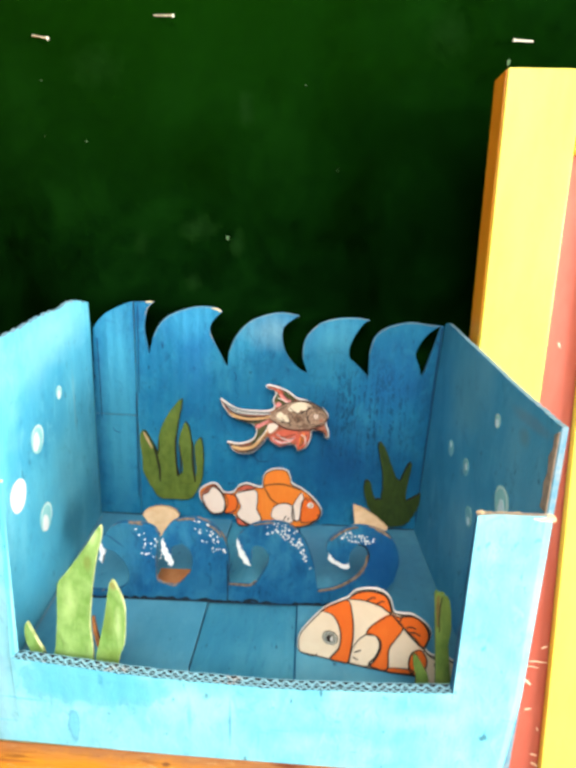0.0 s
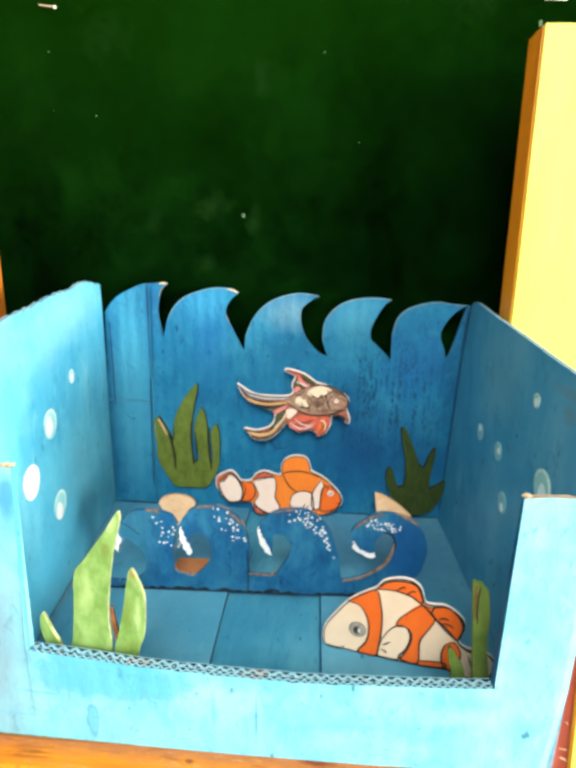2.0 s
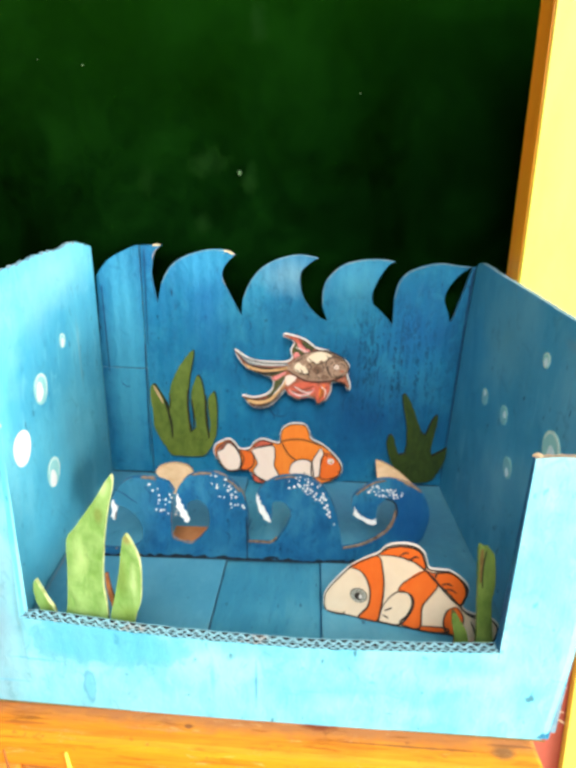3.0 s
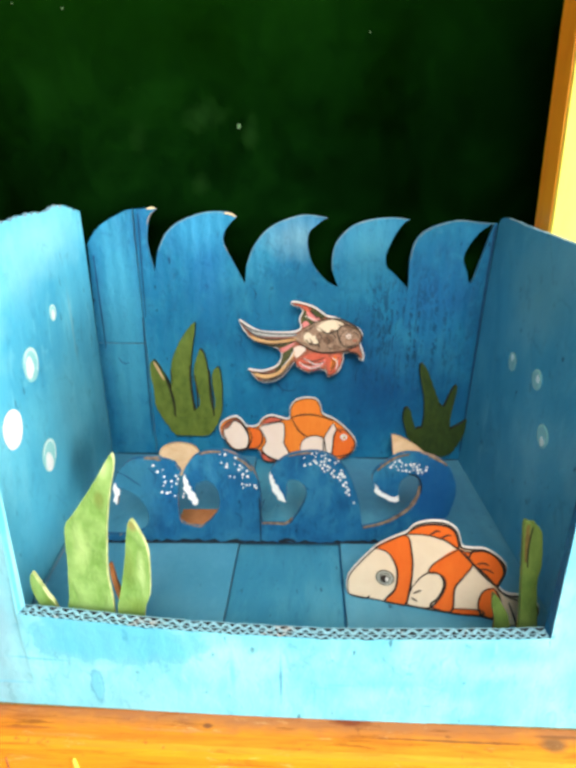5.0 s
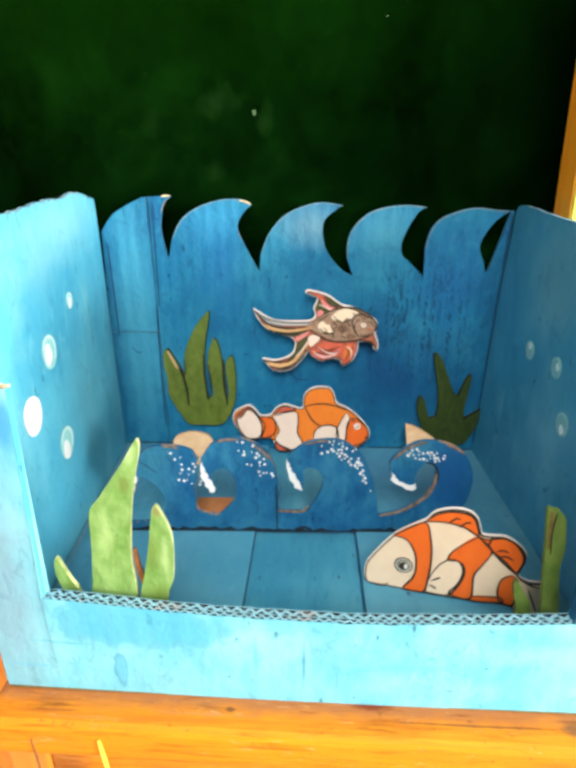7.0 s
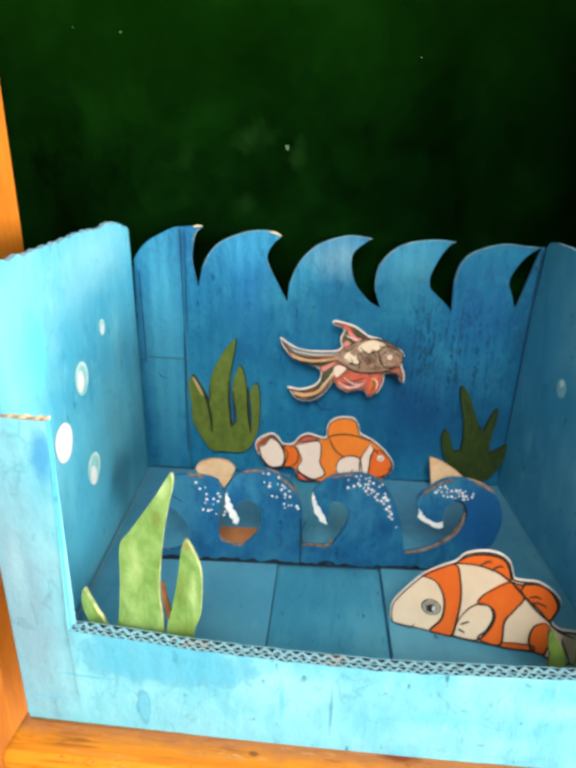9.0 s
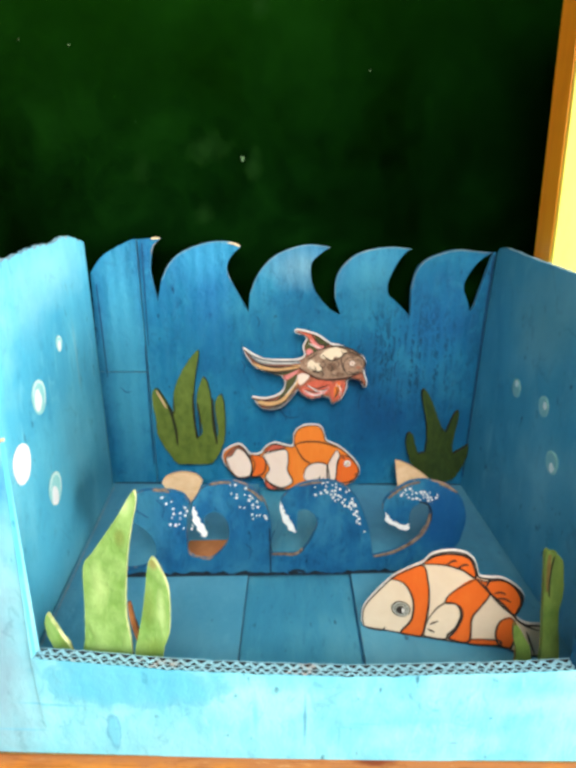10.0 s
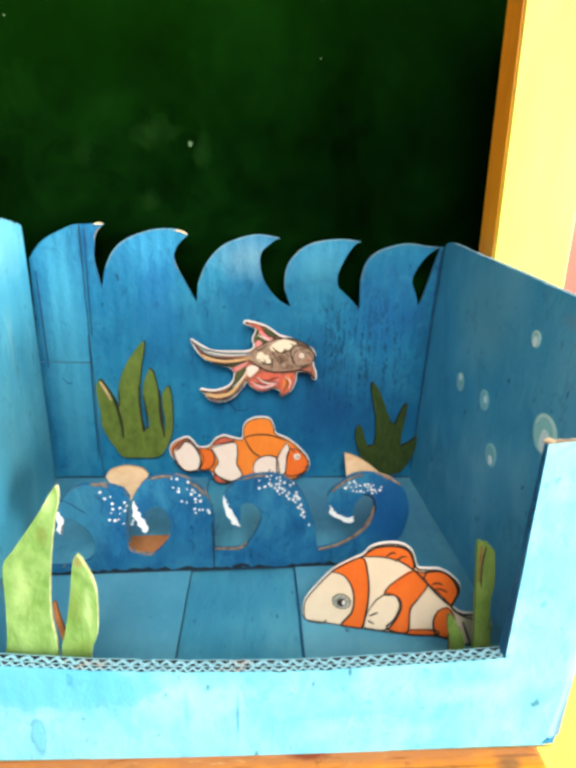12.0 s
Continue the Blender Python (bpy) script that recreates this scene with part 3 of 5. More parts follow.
# unseen shell added round the set to bounce and admit light
structure("floor", box_mesh(-2.3, 2.3, -1.45, 0.77, -0.1, 0.0), CEMENT, "grey cement classroom floor")
structure("ceiling", box_mesh(-2.3, 2.3, -1.45, 0.77, 3.2, 3.3), PLASTER, "pale plaster ceiling")
structure("wall_north", box_mesh(-2.2, 2.2, 0.681, 0.77, 0.0, 3.2), PLASTER, "pale plaster wall behind the board")
structure("wall_west", box_mesh(-2.3, -2.2, -1.35, 0.77, 0.0, 3.2), PLASTER, "pale plaster side wall")


def holed_wall(name, along_x, fixed, lo, hi, a, c, low, high, label):
    """A wall with one opening for a lamp, between a and c, low and high."""
    def slab(p, q, z0, z1):
        return box_mesh(p, q, fixed, fixed + 0.1, z0, z1) if along_x else box_mesh(fixed, fixed + 0.1, p, q, z0, z1)
    wall = structure(name, slab(lo, a, 0.0, 3.2), PLASTER, label)
    part("wall_side", slab(c, hi, 0.0, 3.2), PLASTER, wall)
    part("wall_below", slab(a, c, 0.0, low), PLASTER, wall)
    part("wall_above", slab(a, c, high, 3.2), PLASTER, wall)


holed_wall("wall_east", False, 2.2, -1.35, 0.77, -1.28, 0.04, 0.90, 1.54, "pale plaster side wall with a window opening")
holed_wall("wall_south", True, -1.45, -2.3, 2.3, -0.62, 0.82, 1.92, 2.92, "added pale plaster wall with a fill light opening")

# ---- the green board and the frames round it ----
BOARD_Y = 0.661
board = thing("green_board", pose(0, BOARD_Y, 0), "dark green painted board with faint wiped chalk", "board", kind="structure")
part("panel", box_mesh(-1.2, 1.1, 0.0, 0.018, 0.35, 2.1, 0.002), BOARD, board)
for x, h, w, k in ((-109, 389, 9, 14), (-280, 495, 5, 5), (-330, 500, 3, 3), (22, 470, 4, 4), (-330, 560, 4, 5), (205, 587, 8, 16), (-20, 560, 4, 4)):
    part("chalk_smudge", plate(disc(0, 0, w * 0.22, k * 0.26, 12, 0.3), 0.0004), (CHALK, CHALK), board, m=pose(1.02 * x / 1000, -0.0008, TOP + 0.32 + 1.02 * (h / 1000 - 0.32)))


def nail(x, h, turn, up):
    """A bent nail that sticks out of the board."""
    root = thing("nail", pose(1.02 * x, BOARD_Y, TOP + 0.32 + 1.02 * (h - 0.32), up, 0, turn), "pale bent steel nail sticking out of the green board", "nail", "nails in the board")
    bm = bmesh.new()
    bmesh.ops.create_cone(bm, cap_ends=True, segments=10, radius1=0.0008, radius2=0.0009, depth=0.028, matrix=Matrix.Translation((0, -0.013, 0)) @ pose(0, 0, 0, 90))
    part("shaft", bm, NAIL, root)
    bm = bmesh.new()
    bmesh.ops.create_cone(bm, cap_ends=True, segments=14, radius1=0.0019, radius2=0.0016, depth=0.0014, matrix=Matrix.Translation((0, -0.0275, 0)) @ pose(0, 0, 0, 90))
    part("head", bm, NAIL, root)


nail(-0.336, 0.606, 62, 15)
nail(-0.194, 0.628, 66, 9)
nail(0.228, 0.6085, -63, 8)

post = thing("wooden_post", pose(-0.4225, 0.660, 0), "orange varnished wooden post beside the board", "post", kind="structure")
part("shaft", box_mesh(-0.09, 0.0, -0.170, -0.001, 0.0, 2.2, 0.003), POST_WOOD, post)

def leaning(bm, slope):
    """Leans a post sideways by so much for each metre of height."""
    for v in bm.verts:
        v.co.x += slope * (v.co.z - 0.97)
    return bm


frame_thing = thing("panel_frame", pose(0.177, 0.54, 0), "yellow painted wooden frame round a narrow salmon red panel", "frame", kind="structure")
part("stile", leaning(box_mesh(0.0022, 0.0712, 0.0, 0.0042, 0.0, 1.298, 0.0008), -0.022), YELLOW, frame_thing, "yellow gloss front face")
part("stile_side", leaning(box_mesh(0.0012, 0.0706, 0.0044, 0.036, 0.0, 1.2975, 0.0005), -0.022), STILE_SIDE, frame_thing, "orange side of the stile")
part("top_rail", box_mesh(0.068, 0.50, 0.001, 0.03, 1.226, 1.298, 0.002), YELLOW, frame_thing)
part("panel", box_mesh(0.060, 0.20, 0.012, 0.03, 0.0, 1.2255), RED_PAINT, frame_thing, "scuffed salmon red panel")
part("stile", leaning(box_mesh(0.113, 0.50, 0.001, 0.011, 0.0, 1.2255, 0.0015), -0.073), YELLOW, frame_thing, "yellow gloss front face")
for u, v, w, turn, thick in ((0.127, 0.636, 12, 2, 1.5), (0.120, 0.628, 8, 4, 1.0), (0.117, 0.605, 6, 40, 3.0), (0.131, 0.658, 4, -30, 2.2), (0.124, 0.563, 4, -20, 2.4), (0.145, 0.474, 6, 30, 3.0), (0.142, 0.490, 5, 10, 2.0), (0.140, 0.532, 3, 50, 1.6), (0.087, 1.038, 3, 60, 1.4)):
    part("scratch", ribbon([(-w, 0), (-0.2 * w, 0.8), (w, 0)], thick, 0.0003), (CREAM, CREAM), frame_thing, "pale scratch in the paint", m=pose(u, 0.0115, v, 0, turn, 0))

# ---- the small table ----
table = thing("wooden_table", pose(-0.053, 0.46, 0), "small orange varnished wooden table with a rounded edge", "table")
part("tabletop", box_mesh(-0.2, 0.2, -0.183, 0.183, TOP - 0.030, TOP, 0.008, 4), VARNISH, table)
part("apron", box_mesh(-0.165, 0.165, -0.172, -0.154, TOP - 0.13, TOP - 0.0305, 0.002), VARNISH, table)
part("apron", box_mesh(-0.165, 0.165, 0.150, 0.168, TOP - 0.13, TOP - 0.0305, 0.002), VARNISH, table)
for sx in (-1, 1):
    for sy in (-1, 1):
        part("leg", box_mesh(sx * 0.18 - 0.015, sx * 0.18 + 0.015, sy * 0.158 - 0.015, sy * 0.158 + 0.015, 0.0, TOP - 0.0305, 0.003), POST_WOOD, table)

part("paint_drip", ribbon([(-192, -9), (-180, -9.5), (-168, -9)], 1.5, 0.002), (YELLOW, YELLOW), table, "pale yellow paint run", pose(0, -0.1815, TOP))
part("paint_drip", ribbon([(-122, -10), (-121, -20), (-119.5, -40), (-118, -90)], 2.0, 0.002), (YELLOW, YELLOW), table, "pale yellow paint run", pose(0, -0.1845, TOP))
part("joint", ribbon([(-166, -12), (-165.5, -40), (-165, -90)], 1.0, 0.0015), (RUST_CARD, RUST_CARD), table, "brown open joint", pose(0, -0.1838, TOP))

# ---- the carton ----
FL = 0.012            # height of the carton's floor over the table
carton = thing("cardboard_box", pose(0, 0, TOP), "open cardboard box painted blue as a sea scene", "box")
LIP = [(-209, 78.5), (-187, 78), (-158, 76.4), (-127, 74.5), (-70, 73), (-14, 72), (40, 73.4), (75, 74), (111, 75)]


def lip_height(x):
    for (a, p), (b, q) in zip(LIP, LIP[1:]):
        if 1000 * x <= b:
            return (p + (q - p) * (1000 * x - a) / (b - a)) / 1000
    return LIP[-1][1] / 1000


def front_y(x):
    """The front panel bulges a little towards the viewer in its middle."""
    s = (x + 0.046) / 0.204
    return 0.303 - 0.006 * max(0.0, 1 - s * s)


def front_panel():
    bm = bmesh.new()
    xs = [-0.249, -0.246, -0.235, -0.222, -0.2092] + [-0.209 + 0.016 * i for i in range(21)] + [0.1112, 0.125, 0.14, 0.155, 0.161]
    rng = random.Random(4)
    cols = []
    for i, x in enumerate(xs):
        inside = -0.2091 < x < 0.1111
        top = lip_height(x) - 0.0058 if inside else (0.218 if x < 0 else 0.214) + rng.uniform(-0.0012, 0.0012)
        inset = 0.003 if x in (xs[0], xs[-1]) else 0.0
        rows = [0.0004 + 0.0010 * max(0.0, min(1.0, (-x - 0.08) / 0.14)), top * 0.33, top * 0.66, top]
        ring = []
        for k, h in enumerate(rows):
            x = xs[i] + (0.0058 * max(0.0, (h - 0.07) / 0.145) if -0.2225 < xs[i] < -0.2091 else -0.005 * max(0.0, 1 - h / 0.06) if xs[i] > 0.15 else 0.0)
            ring.append((bm.verts.new((x, 0.303 + (front_y(x) - 0.303) * (0.25 + 0.75 * k / 3) + inset, h)), bm.verts.new((x, (0.312 if inside else 0.3068) + (front_y(x) - 0.303) * (0.25 + 0.75 * k / 3) - inset * 0.3, h))))
        cols.append(ring)
    for a, b in zip(cols, cols[1:]):
        for k in range(3):
            bm.faces.new((a[k][0], b[k][0], b[k + 1][0], a[k + 1][0]))
            bm.faces.new((b[k][1], a[k][1], a[k + 1][1], b[k + 1][1]))
        inside = a[0][0].co.x > -0.2091 and b[0][0].co.x < 0.1111
        step = abs(a[3][0].co.z - b[3][0].co.z) > 0.05
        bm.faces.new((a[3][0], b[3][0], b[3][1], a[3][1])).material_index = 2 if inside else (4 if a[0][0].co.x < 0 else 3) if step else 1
        bm.faces.new((a[0][1], b[0][1], b[0][0], a[0][0])).material_index = 1
    for c in (cols[0], cols[-1]):
        for k in range(3):
            bm.faces.new((c[k][0], c[k + 1][0], c[k + 1][1], c[k][1]))
    bmesh.ops.remove_doubles(bm, verts=bm.verts, dist=1e-5)
    return bm


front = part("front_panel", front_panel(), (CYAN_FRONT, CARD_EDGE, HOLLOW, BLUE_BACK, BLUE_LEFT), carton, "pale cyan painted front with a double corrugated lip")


def strip_along(offset, thick, wave=0.0, pitch=0.0075, phase=0.0, lift=0.0, raw=(1, 3)):
    """A paper liner along the lip, or the wavy flute between two liners."""
    bm = bmesh.new()
    n = 560 if wave else 60
    rng = random.Random(int(offset * 1e5))
    prev = None
    for i in range(n + 1):
        x = -0.2088 + 0.3196 * i / n
        off = offset + wave * (2 / math.pi) * math.asin(math.sin(2 * math.pi * (x / pitch) + phase + 0.9 * math.sin(90 * x) + 0.6 * math.sin(41 * x + 9 * phase))) if wave else offset
        top = lip_height(x) + lift + rng.uniform(-0.0009, 0.0004) * (1 if i % 5 == 0 else 0.25)
        y = front_y(x) + off
        ring = [bm.verts.new(p) for p in ((x, y, top - 0.006), (x, y + thick, top - 0.006), (x, y + thick, top), (x, y, top))]
        if prev:
            for k in range(4):
                bm.faces.new((prev[k], prev[(k + 1) % 4], ring[(k + 1) % 4], ring[k])).material_index = 1 if k in raw else 0
        prev = ring
    return bm


part("liner", strip_along(0.0, 0.0006, raw=(1,)), (CYAN_FRONT, RAW_FLUTE_SHADE), front)
part("liner", strip_along(0.0037, 0.0008), (FLUTE, RAW_FLUTE_SHADE), front)
part("liner", strip_along(0.0084, 0.0006, raw=(3,)), (FLUTE, RAW_FLUTE_SHADE), front)
part("flute", strip_along(0.0012, 0.0018, 0.0011, 0.0057, 0.0, -0.0002), (FLUTE, RAW_FLUTE_SHADE), front, "wavy corrugated paper")
part("flute", strip_along(0.0051, 0.0025, 0.0016, 0.0080, 1.9, -0.0002), (FLUTE, RAW_FLUTE_SHADE), front, "wavy corrugated paper")


def side_wall(x0, y0, x1, y1, profile, seed, inner):
    """A side panel from its front foot to its back foot; profile: along and up, in millimetres, for its top from back to front."""
    length = math.hypot(x1 - x0, y1 - y0) * 1000
    rng = random.Random(seed)
    top = []
    for (a, p), (b, q) in zip(profile, profile[1:]):
        n = max(2, int(abs(a - b) / 3.5))
        top += [(a + (b - a) * k / n, p + (q - p) * k / n + rng.uniform(-1.2, 0.9) * (1.4 if inner > 0 else 0.4)) for k in range(n)]
    top.append(profile[-1])
    outline = [(0, 1.5), (length, 1.5), (length, 230), *top]
    bm = plate(outline, 0.004)
    m = Matrix.Translation((x0, y0, 0)) @ Matrix.Rotation(math.atan2(y1 - y0, x1 - x0), 4, "Z")
    if inner < 0:
        bmesh.ops.translate(bm, verts=bm.verts, vec=(0, -0.004, 0))
    bm.transform(m)
    return bm


def right_x(y, z):
    """The inner face of the right panel, whose back edge leans inwards at its foot."""
    return 0.158 + (y - 0.308) / 0.329 * (-0.006 + 0.0115 * z / 0.294)


def right_wall(profile):
    bm = side_wall(0.0, 0.308, 0.0, 0.637, profile, 2, -1)
    for k in range(1, 9):
        for co, no in (((0, 0.308 + 0.0365 * k, 0), (0, 1, 0)), ((0, 0, 0.033 * k), (0, 0, 1))):
            bmesh.ops.bisect_plane(bm, geom=bm.verts[:] + bm.edges[:] + bm.faces[:], plane_co=co, plane_no=no)
    for v in bm.verts:
        v.co.x += right_x(v.co.y, v.co.z)
    return bm


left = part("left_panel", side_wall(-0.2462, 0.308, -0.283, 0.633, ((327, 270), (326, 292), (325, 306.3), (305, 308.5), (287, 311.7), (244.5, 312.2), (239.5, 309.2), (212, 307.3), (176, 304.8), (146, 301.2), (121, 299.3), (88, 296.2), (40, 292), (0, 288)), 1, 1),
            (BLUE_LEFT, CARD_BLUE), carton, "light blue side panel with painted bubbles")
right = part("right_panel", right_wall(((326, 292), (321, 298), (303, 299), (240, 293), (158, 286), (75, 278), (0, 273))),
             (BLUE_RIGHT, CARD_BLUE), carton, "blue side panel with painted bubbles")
torn = [(-1, 214), (9, 214), (7, 222), (9, 231), (6, 240), (8, 250), (4, 258), (5, 266), (-1, 270)]
part("torn_patch", plate([(-u, v) for u, v in torn], 0.0006, -0.0012), (CARD_EDGE, CARD_EDGE), right, "torn brown cardboard patch", pose(0.1578, 0.309, 0, 0, 0, -91.8))


def bubble(parent, sign, y, h, r, solid=False, dim=False, glint=(0.0, 0.0)):
    """A painted bubble on a side panel: pale disc, white rim and glint."""
    if sign < 0:
        s = (y - 0.308) / 0.325
        x, turn = -0.2460 - 0.0368 * s, 90 + 6.5
    else:
        x, turn = right_x(y, h), -90 + 0.4
    m = pose(x, y, h, 0, 0, turn)
    b = part("bubble", plate(disc(0, 0, r * 0.95, r, 22, 0.04), 0.0003, -0.0006), (FOAM, FOAM) if solid else ((BUBBLE_DIM,) * 2 if dim else (BUBBLE,) * 2), parent, m=m)
    if not solid:
        part("rim", ribbon([(0.82 * r * math.cos(a), 0.85 * r * math.sin(a)) for a in (-0.7, 0.0, 0.7, 1.4, 2.1, 2.8)], r * 0.15, 0.0002, -0.0009), (RIM, RIM) if not dim else (BUBBLE, BUBBLE), b)
        part("glint", plate(disc(glint[0] * r, glint[1] * r, r * (0.34 if dim else 0.46), r * (0.36 if dim else 0.60), 16, 0.12), 0.0002, -0.0009), (GLINT, GLINT) if sign > 0 else (FOAM, FOAM), b)


for y, h, r, solid, gx, gy in ((0.515, 0.220, 8, False, -0.1, -0.2), (0.454, 0.1895, 15, False, -0.25, -0.1), (0.406, 0.153, 16, True, 0, 0), (0.458, 0.104, 15.5, False, -0.22, -0.32)):
    bubble(left, -1, y, h, r, solid, False, (gx, gy))
for y, h, r, gx, gy in ((0.414, 0.2425, 6.5, 0.0, -0.25), (0.533, 0.1725, 9.5, 0.0, 0.45), (0.477, 0.174, 9.5, 0.25, 0.15), (0.381, 0.184, 15, 0.15, -0.35), (0.449, 0.135, 10.5, 0.1, -0.4)):
    bubble(right, 1, y, h, r, False, 8 < r < 12, (gx, gy))

rng = random.Random(12)
for x0, x1, level in ((112, 161.5, 213), (-246, -204.5, 216.5)):
    across = [x0 + (x1 - x0) * k / 16 for k in range(17)]
    ridge = [(x, level + 0.8 + rng.uniform(-0.9, 1.1)) for x in reversed(across)]
    hem = [(x, level - 1.2 + rng.uniform(-0.8, 0.5)) for x in across]
    part("torn_edge", plate(hem + ridge, 0.0052, 0.3024), (TIP_CARD, TIP_CARD), front, "torn bare cardboard edge")
part("edge_line", ribbon([(-209.8, 74), (-208.4, 110), (-206.6, 150), (-204.2, 214)], 0.9, 0.0006, 0.3021), (GAP, GAP), front, "dark line along a cut")
# brown strip draws the contact shade at the front's bare foot
part("worn_foot_shade", ribbon([(-244, 1.2), (-150, 0.8), (-50, 0.5), (60, 0.5), (153, 0.5)], 0.9, 0.0006, 0.3018, 0.9), (FOLD_BROWN, FOLD_BROWN), front, "bare brown edge and contact shade along the foot")
part("torn_corner", plate([(147.5, 2.5), (151, 1.8), (155, 2.2), (155.3, 9), (152.5, 5.5), (151, 7), (149, 4)], 0.0005, 0.3024), (BLUE_BACK, BLUE_BACK), front, "torn dark blue corner")

# back panel with its five cut-out breakers, in two sheets along the crease
CREST_1 = [(-282, 272), (-266, 291), (-237, 306), (-228, 308)]
CREST_1B = [(-226.5, 308), (-212, 309), (-201, 309), (-210, 301), (-214, 286), (-215, 270), (-209, 241)]
CREST_2 = [(-203, 265), (-193, 283), (-176, 296), (-148, 305), (-124, 305), (-114, 300), (-122, 293), (-129, 283), (-129, 270), (-113, 239), (-107, 228)]
CREST_3 = [(-105, 249), (-96, 270), (-80, 288), (-59, 298), (-38, 302), (-17, 299), (-27, 292), (-36, 283), (-37, 268), (-31, 249), (-15, 231), (-3, 225)]
CREST_4 = [(-10, 244), (-10, 260), (-5, 275), (10, 290), (30, 297), (54, 299), (71, 297), (64, 292), (55, 278), (48, 260), (50, 247), (56, 242), (75, 224)]
CREST_5 = [(74, 255), (79, 275), (93, 288), (121, 296), (144, 294), (159, 293), (145, 283), (134, 266), (131.8, 254), (137, 242), (142.5, 229), (150, 254), (156, 277), (160, 292)]


def breakers():
    line = [(-226.5, 1)]
    for crest in (CREST_1B, CREST_2, CREST_3, CREST_4, CREST_5):
        tip = max(range(len(crest)), key=lambda i: crest[i][0] if i < len(crest) - 4 else -999)
        line += smooth(crest, 3, False, (tip,))
    return line + [(163, 293), (152.5, 1)]


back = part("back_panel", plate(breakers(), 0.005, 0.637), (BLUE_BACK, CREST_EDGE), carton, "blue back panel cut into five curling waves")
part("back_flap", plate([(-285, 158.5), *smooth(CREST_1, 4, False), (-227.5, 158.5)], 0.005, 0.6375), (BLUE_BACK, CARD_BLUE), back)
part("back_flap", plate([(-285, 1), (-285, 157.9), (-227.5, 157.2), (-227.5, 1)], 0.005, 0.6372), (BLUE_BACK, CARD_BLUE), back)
part("fold_ridge", plate([(-226, 200), (-225, 304), (-221.5, 304), (-223.5, 200)], 0.002, 0.6358), (BLUE_BACK, BLUE_BACK), back, "raised fold")
part("fold_ridge", plate([(-278, 150), (-280, 258), (-276.5, 262), (-275.5, 150)], 0.002, 0.6360), (BLUE_BACK, BLUE_BACK), back, "raised fold")
for crease in ([(-223.6, 190), (-222.6, 250), (-221.2, 304)], [(-275.2, 152), (-275.6, 205), (-276.2, 260)], [(-229.5, 40), (-229.0, 110), (-227.4, 190)]):
    part("crease", ribbon(crease, 1.3, 0.0006, 0.6353, 0.7), (CRACK, CRACK), back, "dark crease")
part("corner_joint", ribbon([(161.0, 290), (158.2, 210), (155.6, 120), (152.6, 24)], 2.2, 0.0006, 0.6358, 0.8), (CRACK, CRACK), back, "dark open corner joint")
for crest, last in ((CREST_2, 5), (CREST_3, 6), (CREST_4, 7), (CREST_5, 6)):
    part("worn_rim", ribbon([(u + 0.5, v - 0.6) for u, v in crest[:last]], 1.1, 0.0006, 0.6364, 0.6), (CARD_BLUE, CARD_BLUE), back, "pale worn rim of the cut")
for tip in ([(-211, 308.4), (-206, 309.3), (-201.5, 308.8)], [(-127, 304.2), (-120, 303), (-114.5, 300.2)]):
    part("bare_tip", ribbon(tip, 2.2, 0.0006, 0.6361), (TIP_CARD, TIP_CARD), back, "bare torn card tip")
for crack, wide in (([(-75, 114), (-71, 109), (-66, 103), (-58, 101), (-50, 102.5)], 1.2), ([(-66, 103), (-65, 97)], 0.8), ([(-10, 158), (-3, 161), (3, 160), (6, 164)], 0.9), ([(-117, 171), (-113, 166), (-115, 157)], 0.9),
                    ([(-98, 224), (-95, 217), (-97, 211)], 0.9), ([(22, 112), (21, 122), (23, 130)], 1.0), ([(36, 205), (40, 199), (44, 201)], 0.8), ([(62, 152), (61, 163), (63, 171)], 1.0), ([(80, 176), (79, 190)], 0.9), ([(-262, 140), (-256, 133), (-250, 134)], 0.8)):
    part("paint_crack", ribbon(crack, 1.1 * wide, 0.0003, 0.6367), (CRACK, CRACK), back, "dark blue crack in the paint")
for joint in ([(-281, 13), (-240, 13.4), (-200, 12.8), (-150, 13.2)], [(25, 13), (70, 13.5), (115, 12.9), (151, 13.3)]):
    part("joint", ribbon(joint, 1.5, 0.0006, 0.6355), (GAP, GAP), back, "dark open joint along the floor")
part("backing", box_mesh(-0.285, 0.150, 0.6427, 0.6445, 0.0, 0.22), CARD, back)

# the floor: two side flaps over the middle one
part("bottom", box_mesh(-0.246, 0.151, 0.314, 0.640, 0.0, 0.006), BLUE_WAVE, carton)
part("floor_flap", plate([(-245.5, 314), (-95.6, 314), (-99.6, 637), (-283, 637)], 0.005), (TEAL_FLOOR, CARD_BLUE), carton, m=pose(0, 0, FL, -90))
part("floor_flap", plate([(-94.8, 314), (-2.0, 314), (-5.6, 637), (-98.8, 637)], 0.0015), (MID_FLOOR, CARD_BLUE), carton, m=pose(0, 0, FL - 0.0042, -90))
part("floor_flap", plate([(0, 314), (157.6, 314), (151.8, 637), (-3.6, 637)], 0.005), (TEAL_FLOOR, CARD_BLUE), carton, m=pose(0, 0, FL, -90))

part("floor_edge", ribbon([(-246.5, 345), (-262, 480), (-279, 626)], 1.5, 0.0005, -0.0007, 0.8), (CARD_BLUE, CARD_BLUE), carton, "pale worn edge of the floor", pose(0, 0, FL, -90))

